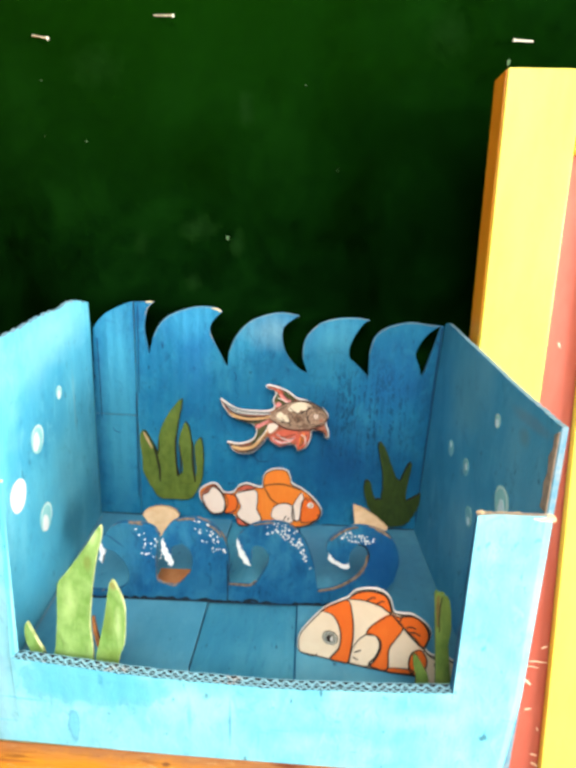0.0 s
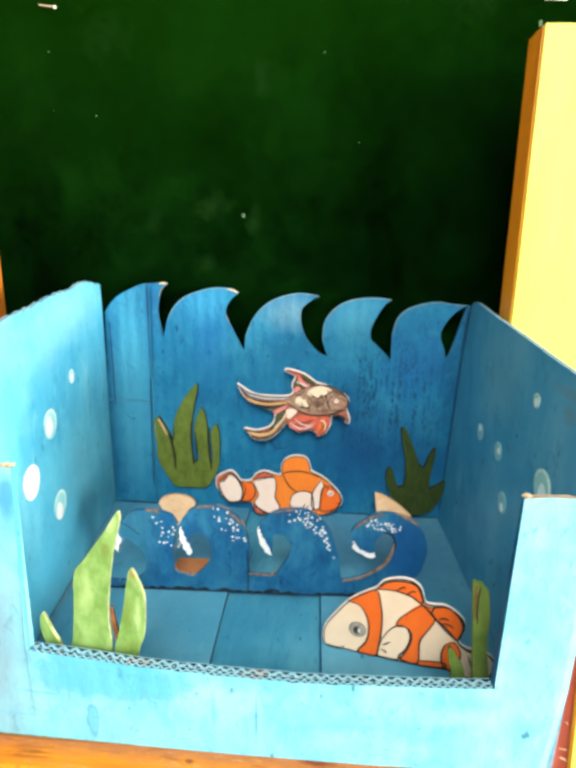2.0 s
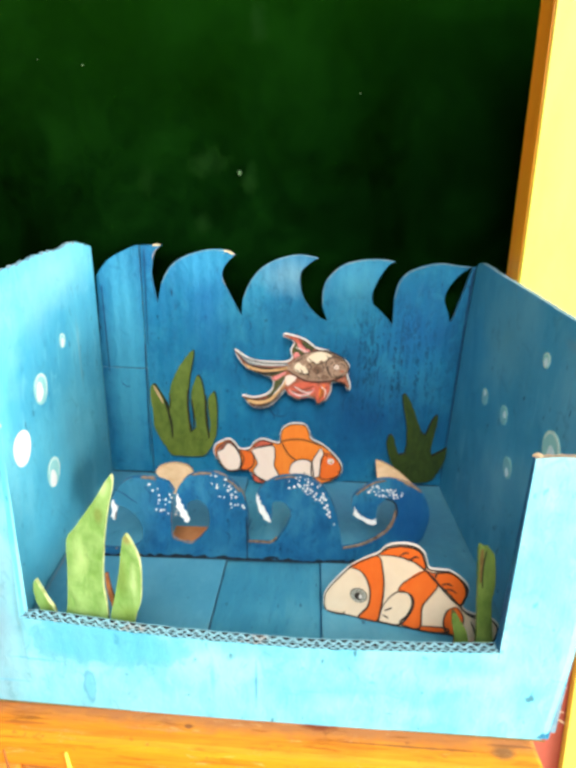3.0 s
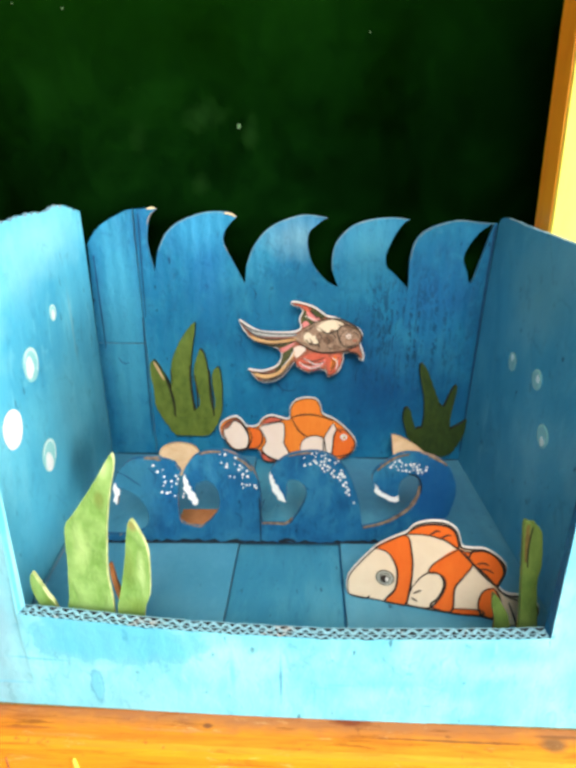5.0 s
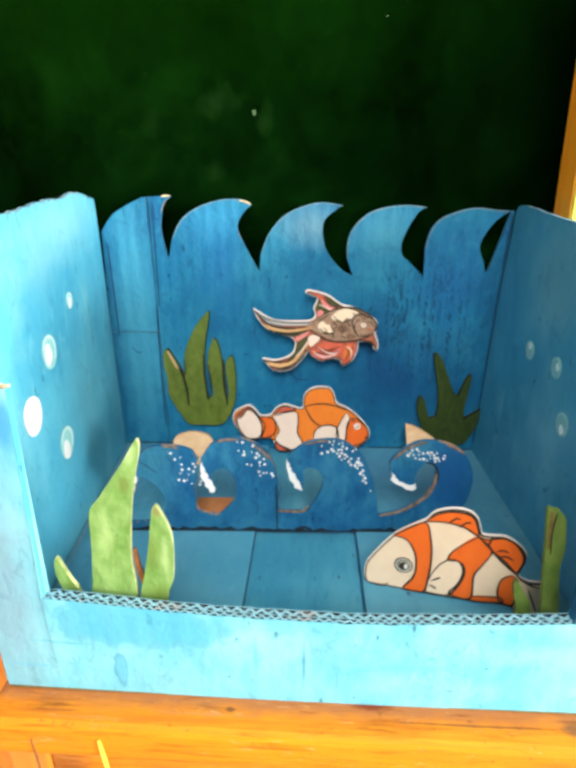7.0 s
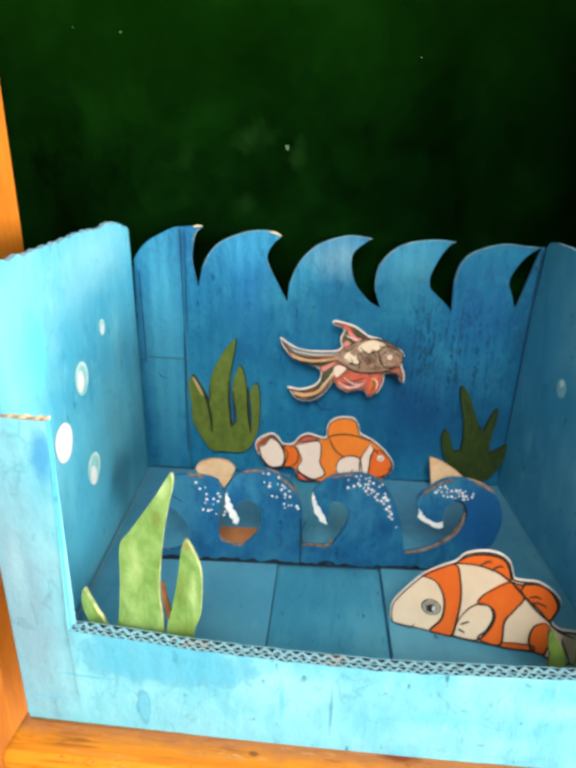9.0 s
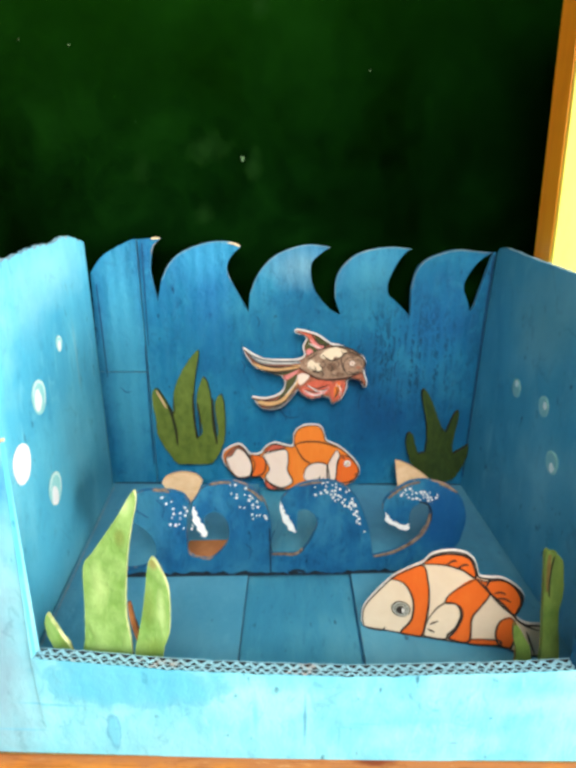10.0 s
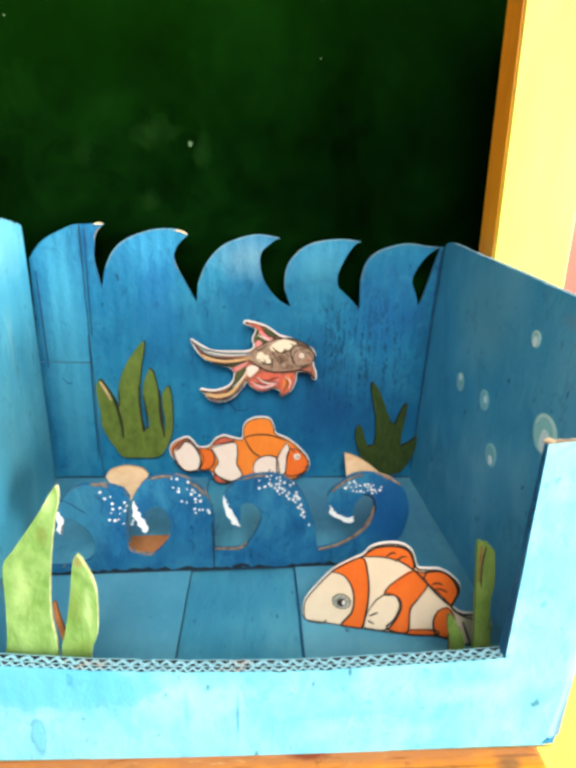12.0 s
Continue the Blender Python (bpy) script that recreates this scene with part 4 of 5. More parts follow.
# ---- the wave strip that stands across the floor ----
strip_root = thing("wave_strip", pose(0, 0.467, TOP, 0, 0, 2.2), "deep blue cardboard wave strip with white foam dots", "wave")
HOOK_4 = [(97, 44), (101, 65), (98, 82), (89, 97), (73, 105), (56, 107), (45, 104), (33, 95), (28, 90), (25, 82), (28, 70), (35, 62), (49, 59)]
CURL_3 = [(49, 71), (51, 79), (58, 85), (66, 81), (68, 71), (66, 61), (60, 50), (48, 40), (35, 33), (18, 29)]
HOOK_3 = [(15, 52), (10, 70), (3, 87), (-6, 99), (-17, 106), (-30, 108), (-48, 105), (-59, 98), (-66, 90), (-67, 78), (-61, 66), (-53, 55)]
CURL_2 = [(-52, 68), (-51, 79), (-41, 79), (-34, 69), (-36, 56), (-45, 39), (-52, 33), (-76, 33)]
HOOK_2 = [(-75, 60), (-77, 75), (-81, 88), (-88, 98), (-96, 104), (-109, 109), (-123, 108), (-134, 103), (-141, 94), (-145, 86), (-145, 71), (-138, 52)]
CURL_1 = [(-136, 66), (-134, 75), (-124, 79), (-116, 72), (-113, 59), (-116, 46), (-127, 32), (-136, 29), (-150, 34), (-152, 50), (-150, 79), (-147, 87)]
HOOK_1 = [(-152, 96), (-163, 100), (-180, 101), (-191, 99), (-199, 92), (-205, 83), (-209, 74), (-210, 64), (-208, 52)]
CURL_0 = [(-206, 64), (-204, 70), (-194, 67), (-183, 54), (-180, 38), (-187, 25), (-202, 20), (-222, 20)]
edge = [(-222, 12), (60, 12), (80, 20)]
for piece in (HOOK_4, CURL_3, HOOK_3, CURL_2, HOOK_2, CURL_1, HOOK_1, CURL_0):
    edge += smooth(piece, 3, False)
part("strip", plate(edge, 0.005), (BLUE_WAVE, WAVE_EDGE), strip_root)
# dark strip stands for the torn foot and the shade in its gap
rng = random.Random(8)
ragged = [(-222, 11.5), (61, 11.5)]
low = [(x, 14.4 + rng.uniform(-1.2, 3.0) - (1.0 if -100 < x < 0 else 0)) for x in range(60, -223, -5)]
part("torn_foot_shade", plate(ragged + low, 0.0006, -0.001), (GAP, GAP), strip_root, "dark torn edge and gap shade along the foot")
for edge_line, wide in (([(67.5, 74), (66, 62), (60, 51), (48, 41), (35, 34), (19, 30)], 2.3), ([(-75, 34.2), (-64, 34.4), (-53, 34.2), (-47, 40)], 2.0), ([(-129, 106), (-120, 108), (-110, 108)], 1.7), ([(-98, 103), (-89, 97), (-83, 89)], 1.6),
                        ([(-178, 101.4), (-170, 101), (-164, 99.6)], 1.6), ([(29, 90), (34, 95), (45, 103), (56, 106)], 1.6), ([(73, 104.4), (84, 99.5), (90, 95)], 1.5), ([(-50, 104), (-40, 106.4), (-30, 107.2)], 1.2)):
    part("raw_edge", ribbon(edge_line, 1.35 * wide, 0.0006, -0.0007, 0.7), (RAW_EDGE, RAW_EDGE), strip_root, "raw brown card edge")
for gap_line, wide in (([(57, 86.5), (65, 83.5), (69, 75), (68.5, 66)], 1.6), ([(-77, 62), (-76.5, 45), (-76.5, 14)], 1.1), ([(-60, 14), (-52, 16.4), (-44, 14)], 2.4)):
    part("dark_edge", ribbon(gap_line, wide, 0.0006, -0.0009, 0.7), (GAP, GAP), strip_root, "dark line along a cut")
for crack, wide in (([(-205, 88), (-197, 84), (-190, 78), (-184, 74)], 0.8), ([(-176, 92), (-170, 84), (-172, 74)], 0.6), ([(-72, 60), (-76, 46), (-73, 30)], 0.8), ([(-100, 46), (-94, 40), (-96, 30)], 0.6)):
    part("paint_crack", ribbon(crack, wide, 0.0005, -0.0006), (CRACK, CRACK), strip_root, "dark blue crack in the paint")
part("support_tab", box_mesh(-0.160, -0.102, 0.0052, 0.050, FL + 0.0005, FL + 0.004, 0.0008), BROWN_CARD, strip_root, "bare brown cardboard tab")
for foam in ([(-144, 84), (-141.5, 80), (-138, 68), (-133, 60), (-136, 52), (-141, 62), (-145, 73)], [(-67, 87), (-65, 85), (-62.5, 76), (-56, 67), (-53, 56), (-59, 61), (-66, 73)],
             [(27, 75), (30, 74), (34.5, 66), (44, 64), (49.5, 63), (48, 58.5), (38, 60), (29, 67)], [(-208, 75), (-204.5, 71), (-203.5, 66), (-207, 61), (-207.5, 53), (-210, 59)]):
    part("foam", plate([(p[0] + 1.2 * math.sin(9.1 * k), p[1] + 1.3 * math.cos(7.3 * k)) for k, p in enumerate(smooth(foam, 3))], 0.0004, -0.0008), (FOAM, FOAM), strip_root, "white paint foam")


def foam_dots(spine, spread, count, seed):
    """Dabs of white paint scattered along a line."""
    rng = random.Random(seed)
    line = smooth(spine, 8, False)
    bm = bmesh.new()
    placed = []
    for _ in range(count * 8):
        p = line[rng.randrange(len(line))]
        c = (p.x + rng.uniform(-spread, spread), p.y + rng.uniform(-spread, spread) * 0.8)
        if len(placed) >= count or any(math.hypot(c[0] - q[0], c[1] - q[1]) < 2.6 for q in placed):
            continue
        placed.append(c)
        r, squash = rng.uniform(0.65, 1.35), rng.uniform(0.7, 1.0)
        ring = [bm.verts.new((u / 1000, -0.0008, v / 1000)) for u, v in disc(c[0], c[1], r, r * squash, 9, 0.1)]
        low = [bm.verts.new((w.co.x, -0.0001, w.co.z)) for w in ring]
        bm.faces.new(ring)
        for i in range(9):
            bm.faces.new((ring[i], low[i], low[(i + 1) % 9], ring[(i + 1) % 9]))
    return bm


for spine, spread, count, seed in (([(-168, 91), (-159, 78), (-152, 62)], 9, 18, 1), ([(-104, 100), (-96, 88), (-86, 76)], 8, 22, 2),
                                   ([(-34, 101), (-18, 99), (-8, 85)], 8, 30, 3), ([(-4, 84), (4, 70), (11, 57)], 3, 12, 4), ([(44, 96), (55, 93), (70, 91)], 6, 24, 5)):
    tagged(part("foam_dots", foam_dots(spine, spread, count, seed), FOAM, strip_root, "dabs of white paint"), kind="stuff")

# ---- shells of bare card at the back ----


def shell(x, y, outline, label):
    root = thing("shell", at(x, y, FL), label, "shell", "card shells")
    part("fan", plate(outline, 0.004), (TAN, CARD), root)
    return root


shell(-0.186, 0.585, smooth([(-21, 29), (-15, 37), (2, 42), (19, 39), (26, 31), (18, 14), (8, 0), (0, 0), (-12, 14)], 4, True, (0, 4, 6, 7)), "rounded tan cardboard shell behind the wave strip")
shell(0.088, 0.618, smooth([(-23, 42), (-10, 38), (8, 27), (25, 12), (20, 0), (-17, 0), (-20, 20)], 4, True, (0, 3, 4, 5)), "pointed tan cardboard shell behind the wave strip")

# ---- weeds ----


def cut_weed(name, m, blades, foot, thick, mats, label):
    """A weed cut from card: its blades and the foot that joins them."""
    root = thing(name, m, label, "seaweed", "card seaweed")
    for i, outline in enumerate(blades):
        part("blade", plate(smooth(outline, 3), thick, -0.0003 * (i % 2)), mats, root)
    if foot:
        part("foot", plate(smooth(foot, 3), thick, -0.0006), mats, root)
    return root


LEFT_1 = [(-218, 139), (-210, 127), (-201, 108), (-198, 93), (-196, 80), (-196, 60), (-207, 55), (-215, 68), (-221, 83), (-221, 102), (-223, 117), (-223, 133)]
LEFT_2 = [(-196, 60), (-196, 80), (-199, 102), (-199, 124), (-195, 142), (-187, 159), (-178, 173), (-167, 185), (-166, 178), (-171, 154), (-175, 124), (-176, 99), (-172, 76), (-172, 60)]
LEFT_3 = [(-172, 60), (-172, 76), (-166, 83), (-167, 99), (-171, 115), (-170, 133), (-165, 147), (-162, 153), (-157, 146), (-154, 127), (-154, 106), (-153, 87), (-150, 69), (-150, 60)]
LEFT_4 = [(-150, 60), (-150, 69), (-147, 87), (-149, 106), (-149, 123), (-142, 132), (-139, 123), (-138, 100), (-140, 74), (-145, 62)]
olive = cut_weed("seaweed", at(0, 0.6312, 0), (LEFT_1, LEFT_2, LEFT_3, LEFT_4), [(-207, 55), (-208, 62), (-196, 66), (-172, 66), (-150, 66), (-144, 63), (-149, 53), (-158, 43), (-181, 42), (-199, 43)],
                 0.0055, (OLIVE, OLIVE_EDGE), "olive green painted card seaweed on the back panel")
# dark ribbons draw the shaded cut edges and gaps between the blades
for gap_line, wide in (([(-205, 119), (-200, 99), (-197.5, 85), (-197, 68)], 3.2), ([(-174.5, 134), (-175, 110), (-173, 76)], 2.8), ([(-170, 122), (-168, 98), (-169, 80)], 2.0), ([(-152, 128), (-152, 105), (-150.5, 86), (-149, 69)], 3.2), ([(-198, 128), (-198, 108)], 1.4)):
    part("blade_gap_shade", ribbon(gap_line, wide, 0.0004, -0.0012), (OLIVE_EDGE, OLIVE_EDGE), olive, "dark line along a cut")
part("bare_edge", ribbon([(-217.5, 137), (-213, 128), (-207, 115)], 3.0, 0.0004, -0.0012), (CARD, CARD), olive, "bare tan edge")
RIGHT_1 = [(94, 135), (98, 138), (106, 125), (115, 103), (121, 88), (122, 60), (104, 55), (104, 72), (102, 97), (97, 118)]
RIGHT_2 = [(118, 55), (121, 88), (126, 85), (130, 97), (135, 109), (139, 112), (139, 101), (137, 88), (135, 69), (135, 54)]
RIGHT_3 = [(132, 40), (135, 54), (143, 60), (150, 65), (156, 70), (160, 72), (157, 63), (153, 50), (149, 40), (145, 32)]
RIGHT_4 = [(89, 42), (82, 59), (79, 71), (81, 83), (87, 81), (91, 68), (96, 56), (104, 52), (104, 40)]
cut_weed("seaweed", at(0, 0.6312, 0), (RIGHT_1, RIGHT_2, RIGHT_3, RIGHT_4), [(89, 42), (96, 56), (104, 58), (122, 62), (135, 56), (145, 34), (135, 21), (112, 19), (100, 29)],
         0.0055, (DARK_OLIVE, OLIVE_EDGE), "dark olive painted card seaweed on the back panel")
tall = cut_weed("seaweed", at(0, 0.3165, 0), ([(-188, 12), (-186, 63), (-183, 79), (-180, 106), (-178, 131), (-172, 140), (-162, 154), (-153, 167), (-144, 181), (-143, 174), (-147, 158), (-151, 139), (-154, 118), (-156, 96), (-155, 80), (-155, 64), (-157, 12)],),
                None, 0.003, (LIME, LIME_EDGE), "tall lime green card blade behind the front lip")
part("fold", ribbon([(-149.5, 66), (-151.5, 78), (-153.5, 90), (-154.5, 103)], 3.2, 0.002, 0.0032), (RUST_CARD, RUST_CARD), tall, "bare brown edge")
part("slit", ribbon([(-150.5, 64), (-151.5, 76), (-153, 88)], 2.6, 0.001, 0.0055), (GAP, GAP), tall, "dark slit beside the fold")
cut_weed("seaweed", at(0, 0.3165, 0), ([(-156, 12), (-153, 66), (-149, 84), (-144, 107), (-141, 125), (-139, 135), (-136.5, 137), (-133, 130), (-129, 117), (-129, 100), (-131, 81), (-136, 64), (-138, 12)],),
         None, 0.003, (LIME, LIME_EDGE), "curved lime green card blade behind the front lip")
cut_weed("seaweed", at(0, 0.3165, 0), ([(-200, 12), (-203, 66), (-206, 80), (-206.5, 90), (-204.5, 96.5), (-201, 89), (-197, 79), (-192, 66), (-188, 12)],), None, 0.003, (LIME, LIME_EDGE), "small lime green card blade in the corner of the box")
corner = cut_weed("seaweed", at(0, 0.335, 0), ([(111.5, 12), (109.2, 51), (107.4, 69), (104.4, 96), (102, 118), (101, 127), (102, 131), (104.5, 129.6), (108, 129.2), (109.4, 126.4), (112, 124.5), (114.4, 112), (115.9, 98), (115.2, 88), (117, 73), (120.4, 53), (125, 12)],),
                  None, 0.004, (GRASS, GRASS), "grass green card blade in the corner of the box")
part("fold", ribbon([(103.0, 129), (103.4, 122), (104.4, 112), (105.6, 102)], 2.2, 0.0005, -0.0008, 0.8), (FOLD_BROWN, FOLD_BROWN), corner, "brown folded edge")
part("crease", ribbon([(105.8, 128), (105.2, 116), (105.8, 106), (107, 98)], 1.2, 0.0004, -0.0010), (OLIVE_EDGE, OLIVE_EDGE), corner, "dark crease")
cut_weed("seaweed", at(0, 0.340, 0), ([(97, 12), (95, 48), (92.5, 58), (91, 68), (92, 71), (95, 68), (99.5, 60), (105, 48), (109, 12)],), None, 0.003, (GRASS, FOLD_BROWN), "short grass green card blade beside the paper fish")

# ---- paper fish ----
T1 = 0.0003           # one layer of drawing over another


def marking(name, root, outline, mat, layer, steps=4, sharp=(), label=""):
    return part(name, plate(smooth(outline, steps, True, sharp), 0.0002, -T1 * layer), (mat, mat), root, label)


def ink(root, pts, width=1.2, layer=4):
    return part("ink_line", ribbon(pts, width, 0.0002, -T1 * layer), (INK, INK), root)


def outline_ink(root, pts, width=1.1, layer=4):
    ink(root, list(pts) + [pts[0]], width, layer)


def shrink(pts, d):
    """The outline moved inwards by d."""
    n, out = len(pts), []
    area = sum(pts[i][0] * pts[(i + 1) % n][1] - pts[(i + 1) % n][0] * pts[i][1] for i in range(n))
    s = 1 if area > 0 else -1
    for i in range(n):
        t = (Vector(pts[(i + 1) % n]) - Vector(pts[i - 1])).normalized()
        out.append((pts[i][0] - t.y * d * s, pts[i][1] + t.x * d * s))
    return out


def eye(root, x, y, rings):
    """Rings from the outside in: radius and material; the outermost carries the rest."""
    base = None
    for i, (r, mat) in enumerate(rings):
        ob = part("eye" if base is None else "ring", plate(disc(x, y, r), 0.0002, -T1 * (5 + i)), (mat, mat), base or root)
        base = base or ob


fish = thing("paper_fish", pose(0.0008, 0.4010, TOP, 0, 0, -12.9), "orange and cream striped paper clownfish standing on the floor", "fish", "paper fish")
BODY = [(-1, 21), (0, 32.3), (8.6, 47.6), (21, 64.6), (35.7, 76.6), (42.7, 81.6), (48.7, 89.6), (60.7, 94.6), (71.7, 94.6), (78.7, 89.6), (81.7, 81.6), (83.7, 76.6), (90.7, 76.6), (98.7, 77.6), (107.7, 73.6), (114.7, 66.6), (115.7, 58.6), (113.7, 51.6), (112.7, 45.6), (119.7, 41.6),
        (131, 42.5), (140, 37), (142, 28), (137, 15), (118.9, 12), (111.7, 14.3), (104.7, 15.4), (80.7, 13.1), (47.7, 12), (24.7, 12), (3.7, 12), (0, 15.4)]
part("paper", plate(smooth(BODY, 3), 0.0012), (PAPER, PAPER), fish, "white cut paper border")
inner = shrink(BODY, 1.25)
marking("body", fish, inner, CREAM, 1, 3, label="cream paper")
outline_ink(fish, inner, 1.6, 4)
STRIPE = [(19.8, 62.6), (41.7, 78.6), (47.7, 64.6), (49.7, 46.6), (48.7, 26.7), (45.7, 13.1), (30.7, 13.1), (37.7, 26.7), (38.7, 41.6), (35.7, 52.6), (29.7, 60.6)]
DORSAL = [(42.7, 79.6), (50.7, 87.6), (60.7, 91.6), (71.7, 91.6), (77.7, 86.6), (80.7, 74.6), (70.7, 79.6), (56.7, 81.6)]
MID = [(80.7, 73.6), (91.7, 63.6), (86.7, 49.6), (81.7, 37.6), (81.7, 16.5), (68.7, 15.4), (65.7, 18.8), (70.7, 26.7), (73.7, 39.6), (69.7, 48.6), (61.7, 48.6), (65.7, 58.6)]
REAR = [(81.7, 73.6), (87.7, 72.6), (98.7, 75.6), (107.7, 71.6), (113.7, 61.6), (112.7, 51.6), (109.7, 47.6), (101.7, 55.6), (91.7, 63.6)]
TAIL = [(107.7, 44.6), (111.7, 41.6), (114.7, 33.5), (112.7, 22.2), (110.7, 16.5), (102.7, 18.8), (99.7, 28.9), (101.7, 39.6)]
for name, shape in (("stripe", STRIPE), ("dorsal_fin", DORSAL), ("stripe", MID), ("dorsal_fin", REAR), ("tail_patch", TAIL), ("belly_patch", [(82.7, 18.8), (101.7, 22.2), (102.7, 17.6), (82.7, 14.3)])):
    marking(name, fish, shape, ORANGE, 2 + 0.15 * len(fish.children) / 4, label="orange pencil")
    outline_ink(fish, shape, 1.6)
FIN = [(50.7, 32.3), (56.7, 43.6), (64.7, 49.6), (72.7, 46.6), (74.7, 37.6), (70.7, 24.4), (64.7, 15.4), (53.7, 14.3), (47.7, 16.5)]
marking("pectoral_fin", fish, FIN, CREAM, 3)
outline_ink(fish, FIN, 1.5, 5)
for line in ([(3.7, 13.1), (14.8, 13.1), (18.5, 16.5)], [(80.7, 74.6), (91.7, 63.6), (101.7, 53.6), (111.7, 45.6)], [(113.7, 42.6), (119.7, 39.6), (128.5, 37.6)], [(120.4, 34.6), (128.5, 15.4)], [(51.7, 26.7), (57.7, 31.2)], [(50.7, 22.2), (55.7, 19.9)],
             [(58.7, 81.6), (63.7, 86.6), (66.7, 86.6)], [(66.7, 79.6), (71.7, 84.6), (74.7, 84.6)], [(94.7, 63.6), (98.7, 65.6), (102.7, 64.6)], [(96.7, 59.6), (101.7, 60.6), (106.7, 58.6)], [(88.7, 68.6), (90.7, 76.6)]):
    ink(fish, line, 1.4, 6)
eye(fish, 29.3, 36.4, ((7.3, INK), (6.4, EYE_GREY), (5.1, INK), (4.5, EYE_GREY), (3.7, INK)))
part("glint", plate(disc(31.1, 36.9, 1.2, 2.2), 0.0002, -T1 * 11), (PAPER, PAPER), fish)

clown = thing("paper_fish", pose(0.0005, 0.624, TOP - 0.0012), "small orange and white paper clownfish behind the wave strip", "fish", "paper fish")
CLOWN = [(-143, 59), (-138, 67), (-123, 74), (-114, 68), (-109, 61), (-97, 62), (-90, 71), (-79, 76), (-67, 73), (-58, 72), (-57, 85), (-52, 94), (-41, 99), (-26, 98), (-20, 89), (-17, 79), (-5, 73), (7, 64), (19, 51), (24, 40),
         (21, 29), (13, 22), (3, 17), (-27, 12), (-58, 12), (-82, 12), (-91, 15), (-94, 27), (-106, 30), (-125, 28), (-134, 38), (-141, 48)]
part("paper", plate(smooth(CLOWN, 3), 0.0022), (PAPER, PAPER), clown, "white cut paper border")
inner = shrink(CLOWN, 1.5)
marking("body", clown, inner, AMBER, 1, 3, label="orange pencil")
outline_ink(clown, inner, 1.4, 4)
for name, shape, mat in (("tail_fin", [(-139, 59), (-123, 71), (-112, 62), (-107, 46), (-111, 31), (-125, 30), (-134, 41)], MAROON), ("tail_patch", [(-139, 55), (-131, 59), (-124, 68), (-114, 62), (-107, 46), (-110, 31), (-125, 29), (-136, 41)], BLUSH),
                         ("band", [(-94, 60), (-67, 67), (-63, 53), (-64, 39), (-58, 23), (-76, 15), (-91, 29), (-86, 42)], BLUSH), ("back_fin", [(-92, 63), (-82, 73), (-70, 72), (-67, 69), (-80, 66)], RED),
                         ("belly_fin", [(-91, 25), (-76, 17), (-68, 14), (-82, 13), (-91, 17)], RED), ("joint", [(-109, 60), (-101, 59), (-93, 56), (-90, 46), (-93, 36), (-101, 31), (-108, 31), (-104, 42), (-104, 50)], ORANGE), ("pectoral_fin", [(-44, 28), (-43, 40), (-37, 47), (-27, 50), (-17, 47), (-14, 36), (-14, 24), (-28, 19)], BLUSH),
                         ("head_band", [(-5, 67), (-1, 59), (-4, 50), (-6, 27), (-15, 27), (-16, 44), (-12, 55)], BLUSH), ("cheek", [(0, 60), (10, 57), (20, 46), (21, 34), (12, 25), (-4, 24), (-4, 45)], ORANGE)):
    marking(name, clown, shape, mat, 2 + 0.09 * len(clown.children), label={MAROON: "maroon pencil edge", BLUSH: "pale uncoloured paper", RED: "red pencil", ORANGE: "deep orange pencil"}[mat])
    outline_ink(clown, shape, 1.7, 4.5)
for line in ([(-56, 73), (-43, 77), (-26, 77), (-5, 70)], [(-55, 73), (-46, 56), (-35, 48)], [(17, 34), (21, 36)], [(1, 58), (5, 55)], [(-28, 24), (-24, 32)], [(-22, 24), (-20, 30)]):
    ink(clown, line, 1.6, 5)
eye(clown, 8, 49, ((4.8, RED), (4.0, PAPER), (2.4, INK), (1.9, PEACH)))
part("glint", plate(disc(7.2, 50, 1.2), 0.0002, -T1 * 9), (PAPER, PAPER), clown)

gold = thing("paper_fish", pose(0, 0.623, TOP), "brown and red fantail paper goldfish on the back panel", "fish", "paper fish")
GOLD = [(-113, 191), (-102, 184), (-89, 178), (-69, 177), (-50, 178), (-44, 183), (-46, 192), (-42, 202), (-53, 207), (-55, 210), (-50, 212), (-31, 207), (-20, 200), (-14, 196), (-1, 193), (13, 186), (22, 181), (26, 173), (24, 164),
        (28, 152), (27, 144), (23, 145), (19, 152), (6, 153), (5, 143), (-1, 130), (-12, 124), (-15, 131), (-27, 133), (-35, 129), (-47, 135), (-51, 141), (-58, 131), (-69, 120), (-81, 116), (-93, 118), (-101, 127), (-104, 133),
        (-89, 131), (-72, 137), (-66, 149), (-70, 157), (-80, 160), (-97, 166), (-105, 174), (-111, 183)]
part("paper", plate(smooth(GOLD, 3), 0.0022), (PAPER, PAPER), gold, "white cut paper border")
part("pad", box_mesh(-0.03, 0.0, 0.0024, 0.0138, 0.158, 0.182, 0.001), CARD, gold)
marking("body", gold, shrink(GOLD, 1.6), MAROON, 1, 3, label="dark pencil ground")
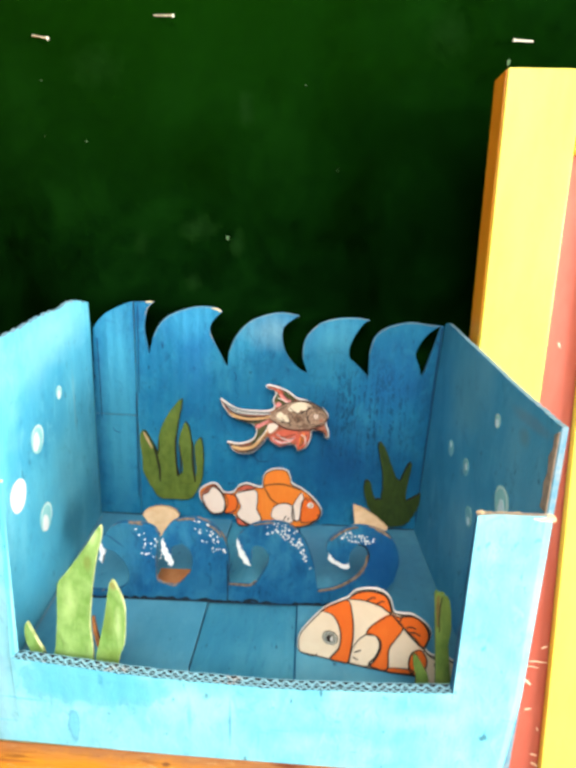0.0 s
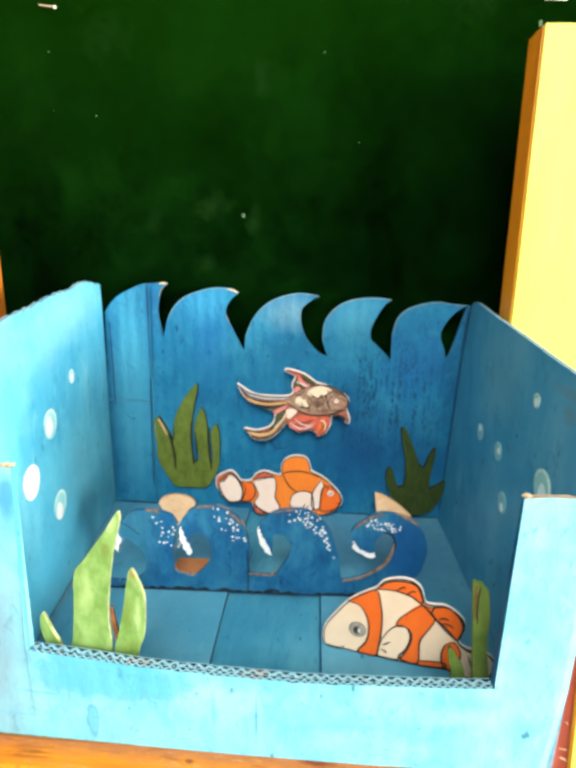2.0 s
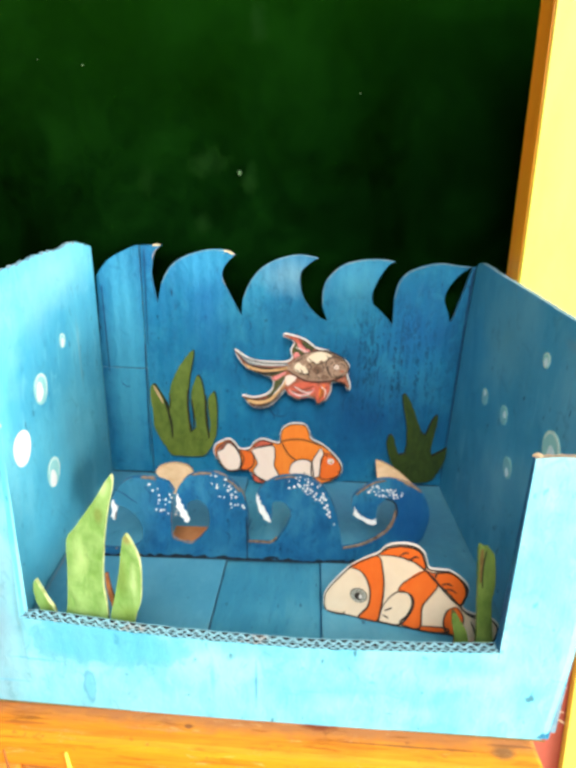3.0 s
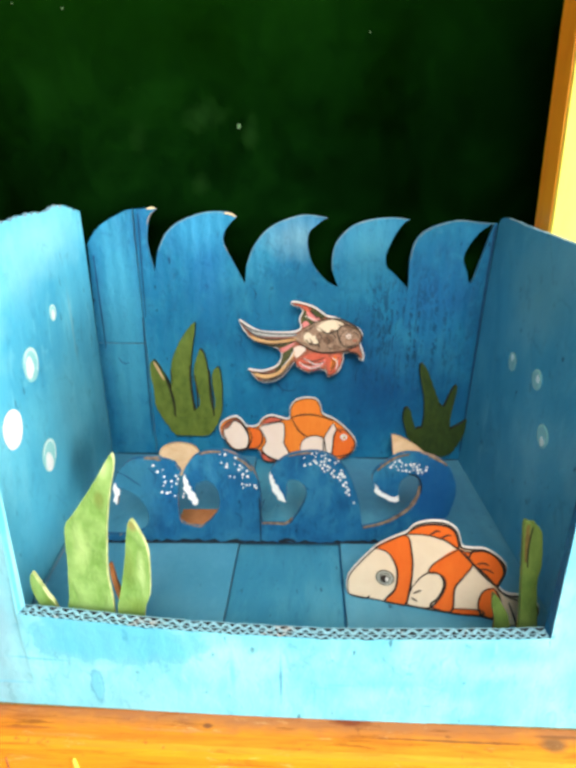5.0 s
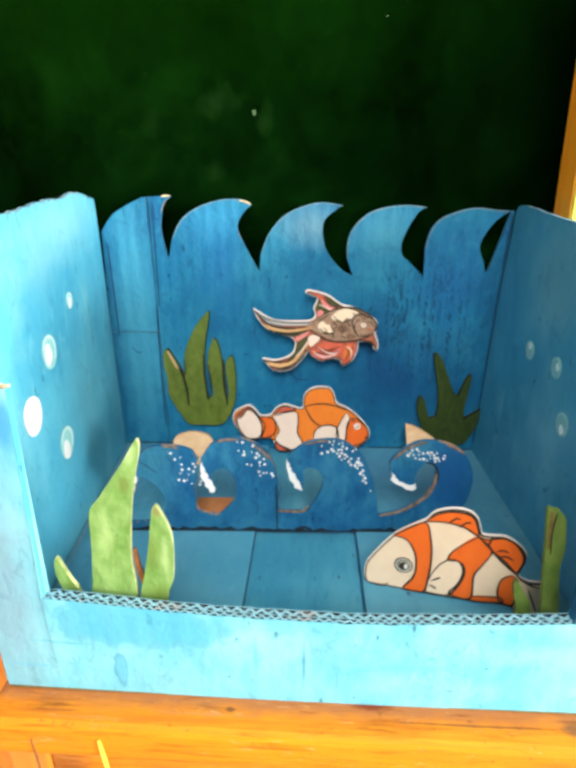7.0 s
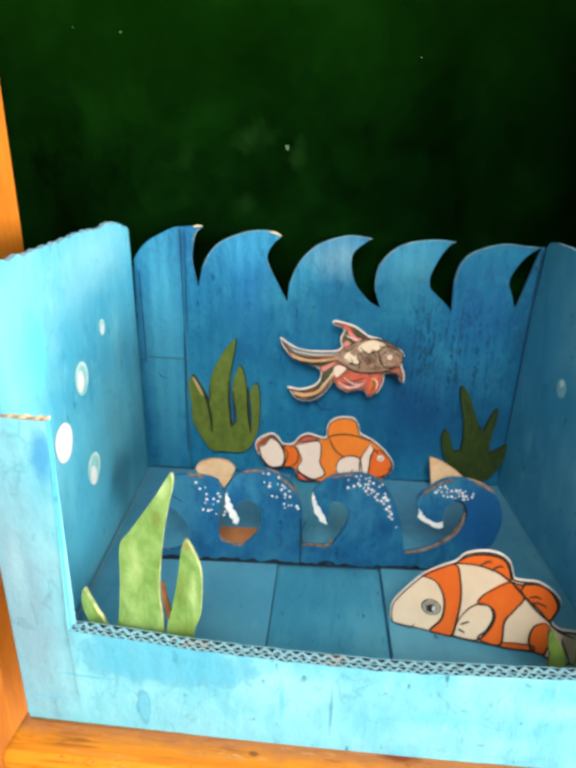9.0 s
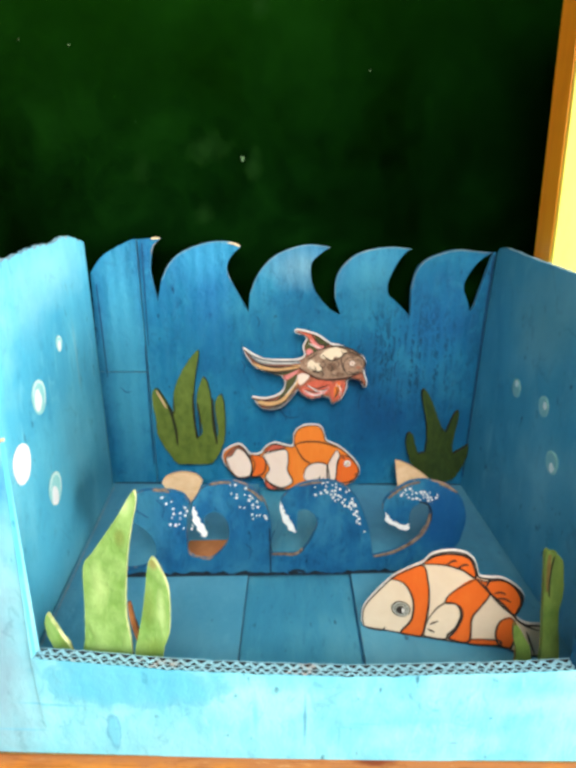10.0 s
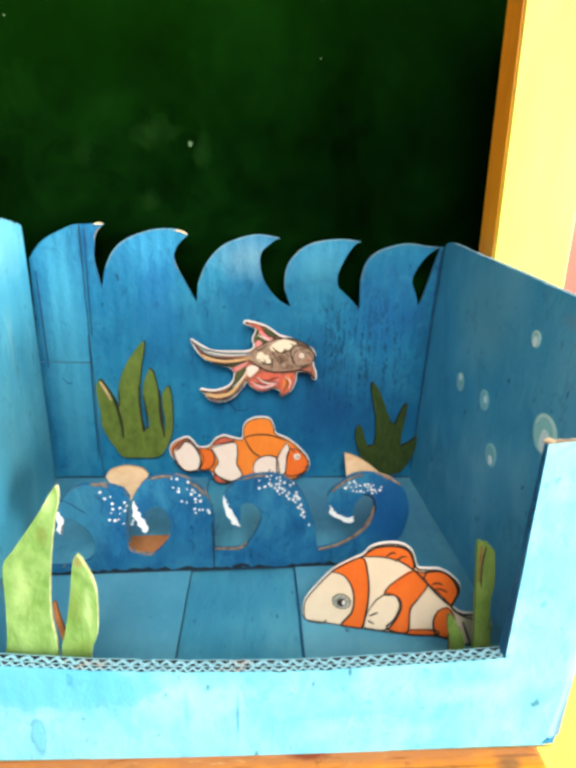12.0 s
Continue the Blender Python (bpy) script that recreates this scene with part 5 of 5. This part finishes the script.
for name, shape, mat, lay in (("trunk", [(-51, 169), (-41, 180), (-25, 189), (-3, 192), (16, 184), (24, 173), (21, 164), (9, 158), (-8, 155), (-24, 155), (-38, 161)], BROWN, 3),
                              ("blotch", [(-26, 182), (-20, 188), (-9, 191.5), (4, 187), (-1, 184), (-4, 179), (-9, 181), (-14, 175), (-17, 179), (-22, 178)], CREAM, 5), ("blotch", [(-40, 174), (-35, 177), (-31, 173), (-27, 173), (-23, 165), (-28, 163), (-31, 166), (-35, 164), (-40, 168)], CREAM, 5),
                              ("fin_gap", [(-52, 157), (-46, 161), (-38, 158), (-42, 152), (-49, 147)], BLUSH, 3), ("speckle", [(-20, 170), (-12, 174), (-6, 168), (-14, 163)], UMBER, 4), ("speckle", [(-4, 163), (2, 160), (-2, 157), (-9, 158)], UMBER, 4), ("speckle", [(3, 187), (12, 185), (17, 180), (10, 182)], UMBER, 4), ("fin_tip", [(-53, 210), (-36, 207), (-30, 197), (-36, 200), (-44, 205)], RED, 3), ("dorsal_fin", [(-35, 206), (-21, 198), (-16, 195), (-28, 188), (-40, 183), (-43, 192), (-39, 202)], MOSS, 2),
                              ("fin_band", [(-38, 201), (-32, 198), (-22, 192), (-28, 189), (-35, 194)], PINK, 4), ("fin_band", [(-42, 187), (-38, 190), (-34, 186), (-40, 182)], PINK, 4),
                              ("tail_band", [(-111, 188), (-97, 180), (-75, 176), (-51, 176), (-51, 172), (-78, 171), (-97, 174)], GREY, 2), ("tail_band", [(-104, 174), (-92, 170), (-72, 168), (-51, 171), (-51, 167), (-72, 164), (-92, 165)], PEACH, 3),
                              ("tail_band", [(-97, 167), (-80, 163), (-58, 166), (-51, 167), (-58, 161), (-69, 159), (-83, 161)], MOSS, 2), ("tail_band", [(-68, 156), (-58, 162), (-50, 165), (-55, 159), (-64, 153)], PINK, 3),
                              ("tail_band", [(-64, 152), (-55, 159), (-51, 156), (-58, 143), (-67, 133), (-75, 129), (-67, 140)], MOSS, 2), ("tail_band", [(-100, 129), (-84, 126), (-69, 133), (-58, 145), (-51, 155), (-53, 145), (-65, 129), (-81, 122), (-94, 123)], PEACH, 3),
                              ("tail_band", [(-91, 120), (-78, 119), (-65, 127), (-55, 140), (-57, 133), (-69, 122), (-81, 118)], GREY, 2), ("belly_fin", [(-49, 140), (-42, 148), (-30, 153), (-12, 151), (-17, 137), (-32, 131), (-43, 134)], RED, 2),
                              ("fin_band", [(-46, 138), (-30, 137), (-16, 145), (-18, 139), (-32, 133), (-42, 135)], PINK, 3), ("pectoral_fin", [(-13, 146), (-5, 152), (3, 150), (2, 141), (-3, 132), (-11, 128), (-14, 137)], RED, 4),
                              ("fin_band", [(-9, 145), (-4, 150), (-3, 140), (-9, 131)], AMBER, 5), ("barb", [(10, 156), (21, 159), (25, 151), (26, 146), (21, 153), (12, 154)], MAROON, 3)):
    marking(name, gold, shape, mat, lay + 0.04 * len(gold.children), 3)
for line in ([(-51, 170), (-75, 169), (-96, 173), (-109, 186)], [(-51, 167), (-72, 163), (-95, 166)], [(-52, 158), (-60, 143), (-75, 129), (-100, 129)], [(-53, 147), (-66, 128), (-82, 121), (-96, 124)], [(-41, 181), (-25, 190), (-3, 193), (16, 185), (25, 173), (21, 163)],
             [(-51, 169), (-38, 160), (-24, 154), (-8, 154), (9, 157), (21, 163)], [(-3, 181), (-1, 170), (4, 161)], [(-43, 147), (-30, 143), (-16, 148)], [(-44, 141), (-30, 139), (-16, 143)], [(-6, 149), (-5, 139), (-10, 130)], [(-36, 206), (-28, 196), (-18, 194)],
             [(-24, 183), (-14, 176), (-3, 180), (3, 186)], [(-39, 169), (-31, 163), (-23, 165), (-27, 172)], [(12, 155), (20, 152), (25, 146)]):
    ink(gold, line, 1.5, 7)
for scale in ([(-34, 170), (-31, 166), (-33, 162)], [(-24, 176), (-20, 172), (-22, 168)], [(-16, 172), (-12, 168), (-14, 163)], [(-8, 176), (-5, 172), (-7, 167)], [(-26, 164), (-22, 161), (-24, 158)], [(-14, 161), (-10, 159), (-11, 156)], [(-3, 187), (3, 184), (8, 186)], [(6, 164), (11, 161), (17, 163)], [(14, 178), (19, 176), (21, 171)], [(-40, 178), (-34, 181), (-28, 186)],
              [(-94, 171), (-80, 168), (-66, 168)], [(-88, 163), (-74, 161.5), (-62, 163)], [(-62, 139), (-55, 149), (-52, 154)], [(-88, 121), (-76, 121), (-66, 127)], [(-36, 136), (-28, 134), (-20, 137)], [(-9, 134), (-7, 141), (-8, 147)], [(-1, 136), (-2, 143), (0, 149)], [(-34, 203), (-30, 199), (-26, 193)]):
    ink(gold, scale, 1.0, 7.2)
for ray in ([(-40, 147), (-28, 140), (-18, 141)], [(-46, 142), (-32, 135), (-20, 138)], [(-66, 135), (-56, 147), (-52, 155)], [(-98, 177), (-76, 173), (-52, 173.5)], [(-8, 148), (-2, 143), (-3, 134)], [(-40, 196), (-32, 193), (-25, 190)]):
    part("fin_ray", ribbon(ray, 1.1, 0.0002, -T1 * 7.6), (PAPER, PAPER), gold)
ink(gold, [(10 + 10 * math.cos(a), 170 + 10.5 * math.sin(a)) for a in (1.2, 2.0, 2.8, 3.6, 4.4, 5.2, 6.0)], 0.9, 6)
outline_ink(gold, shrink(GOLD, 1.9), 1.0, 6.5)
eye(gold, 10, 173, ((3.6, INK), (3.0, BLUSH), (1.0, BROWN)))
part("mouth", plate(disc(17, 168, 2.6, 1.6), 0.0002, -T1 * 6), (MAROON, MAROON), gold)
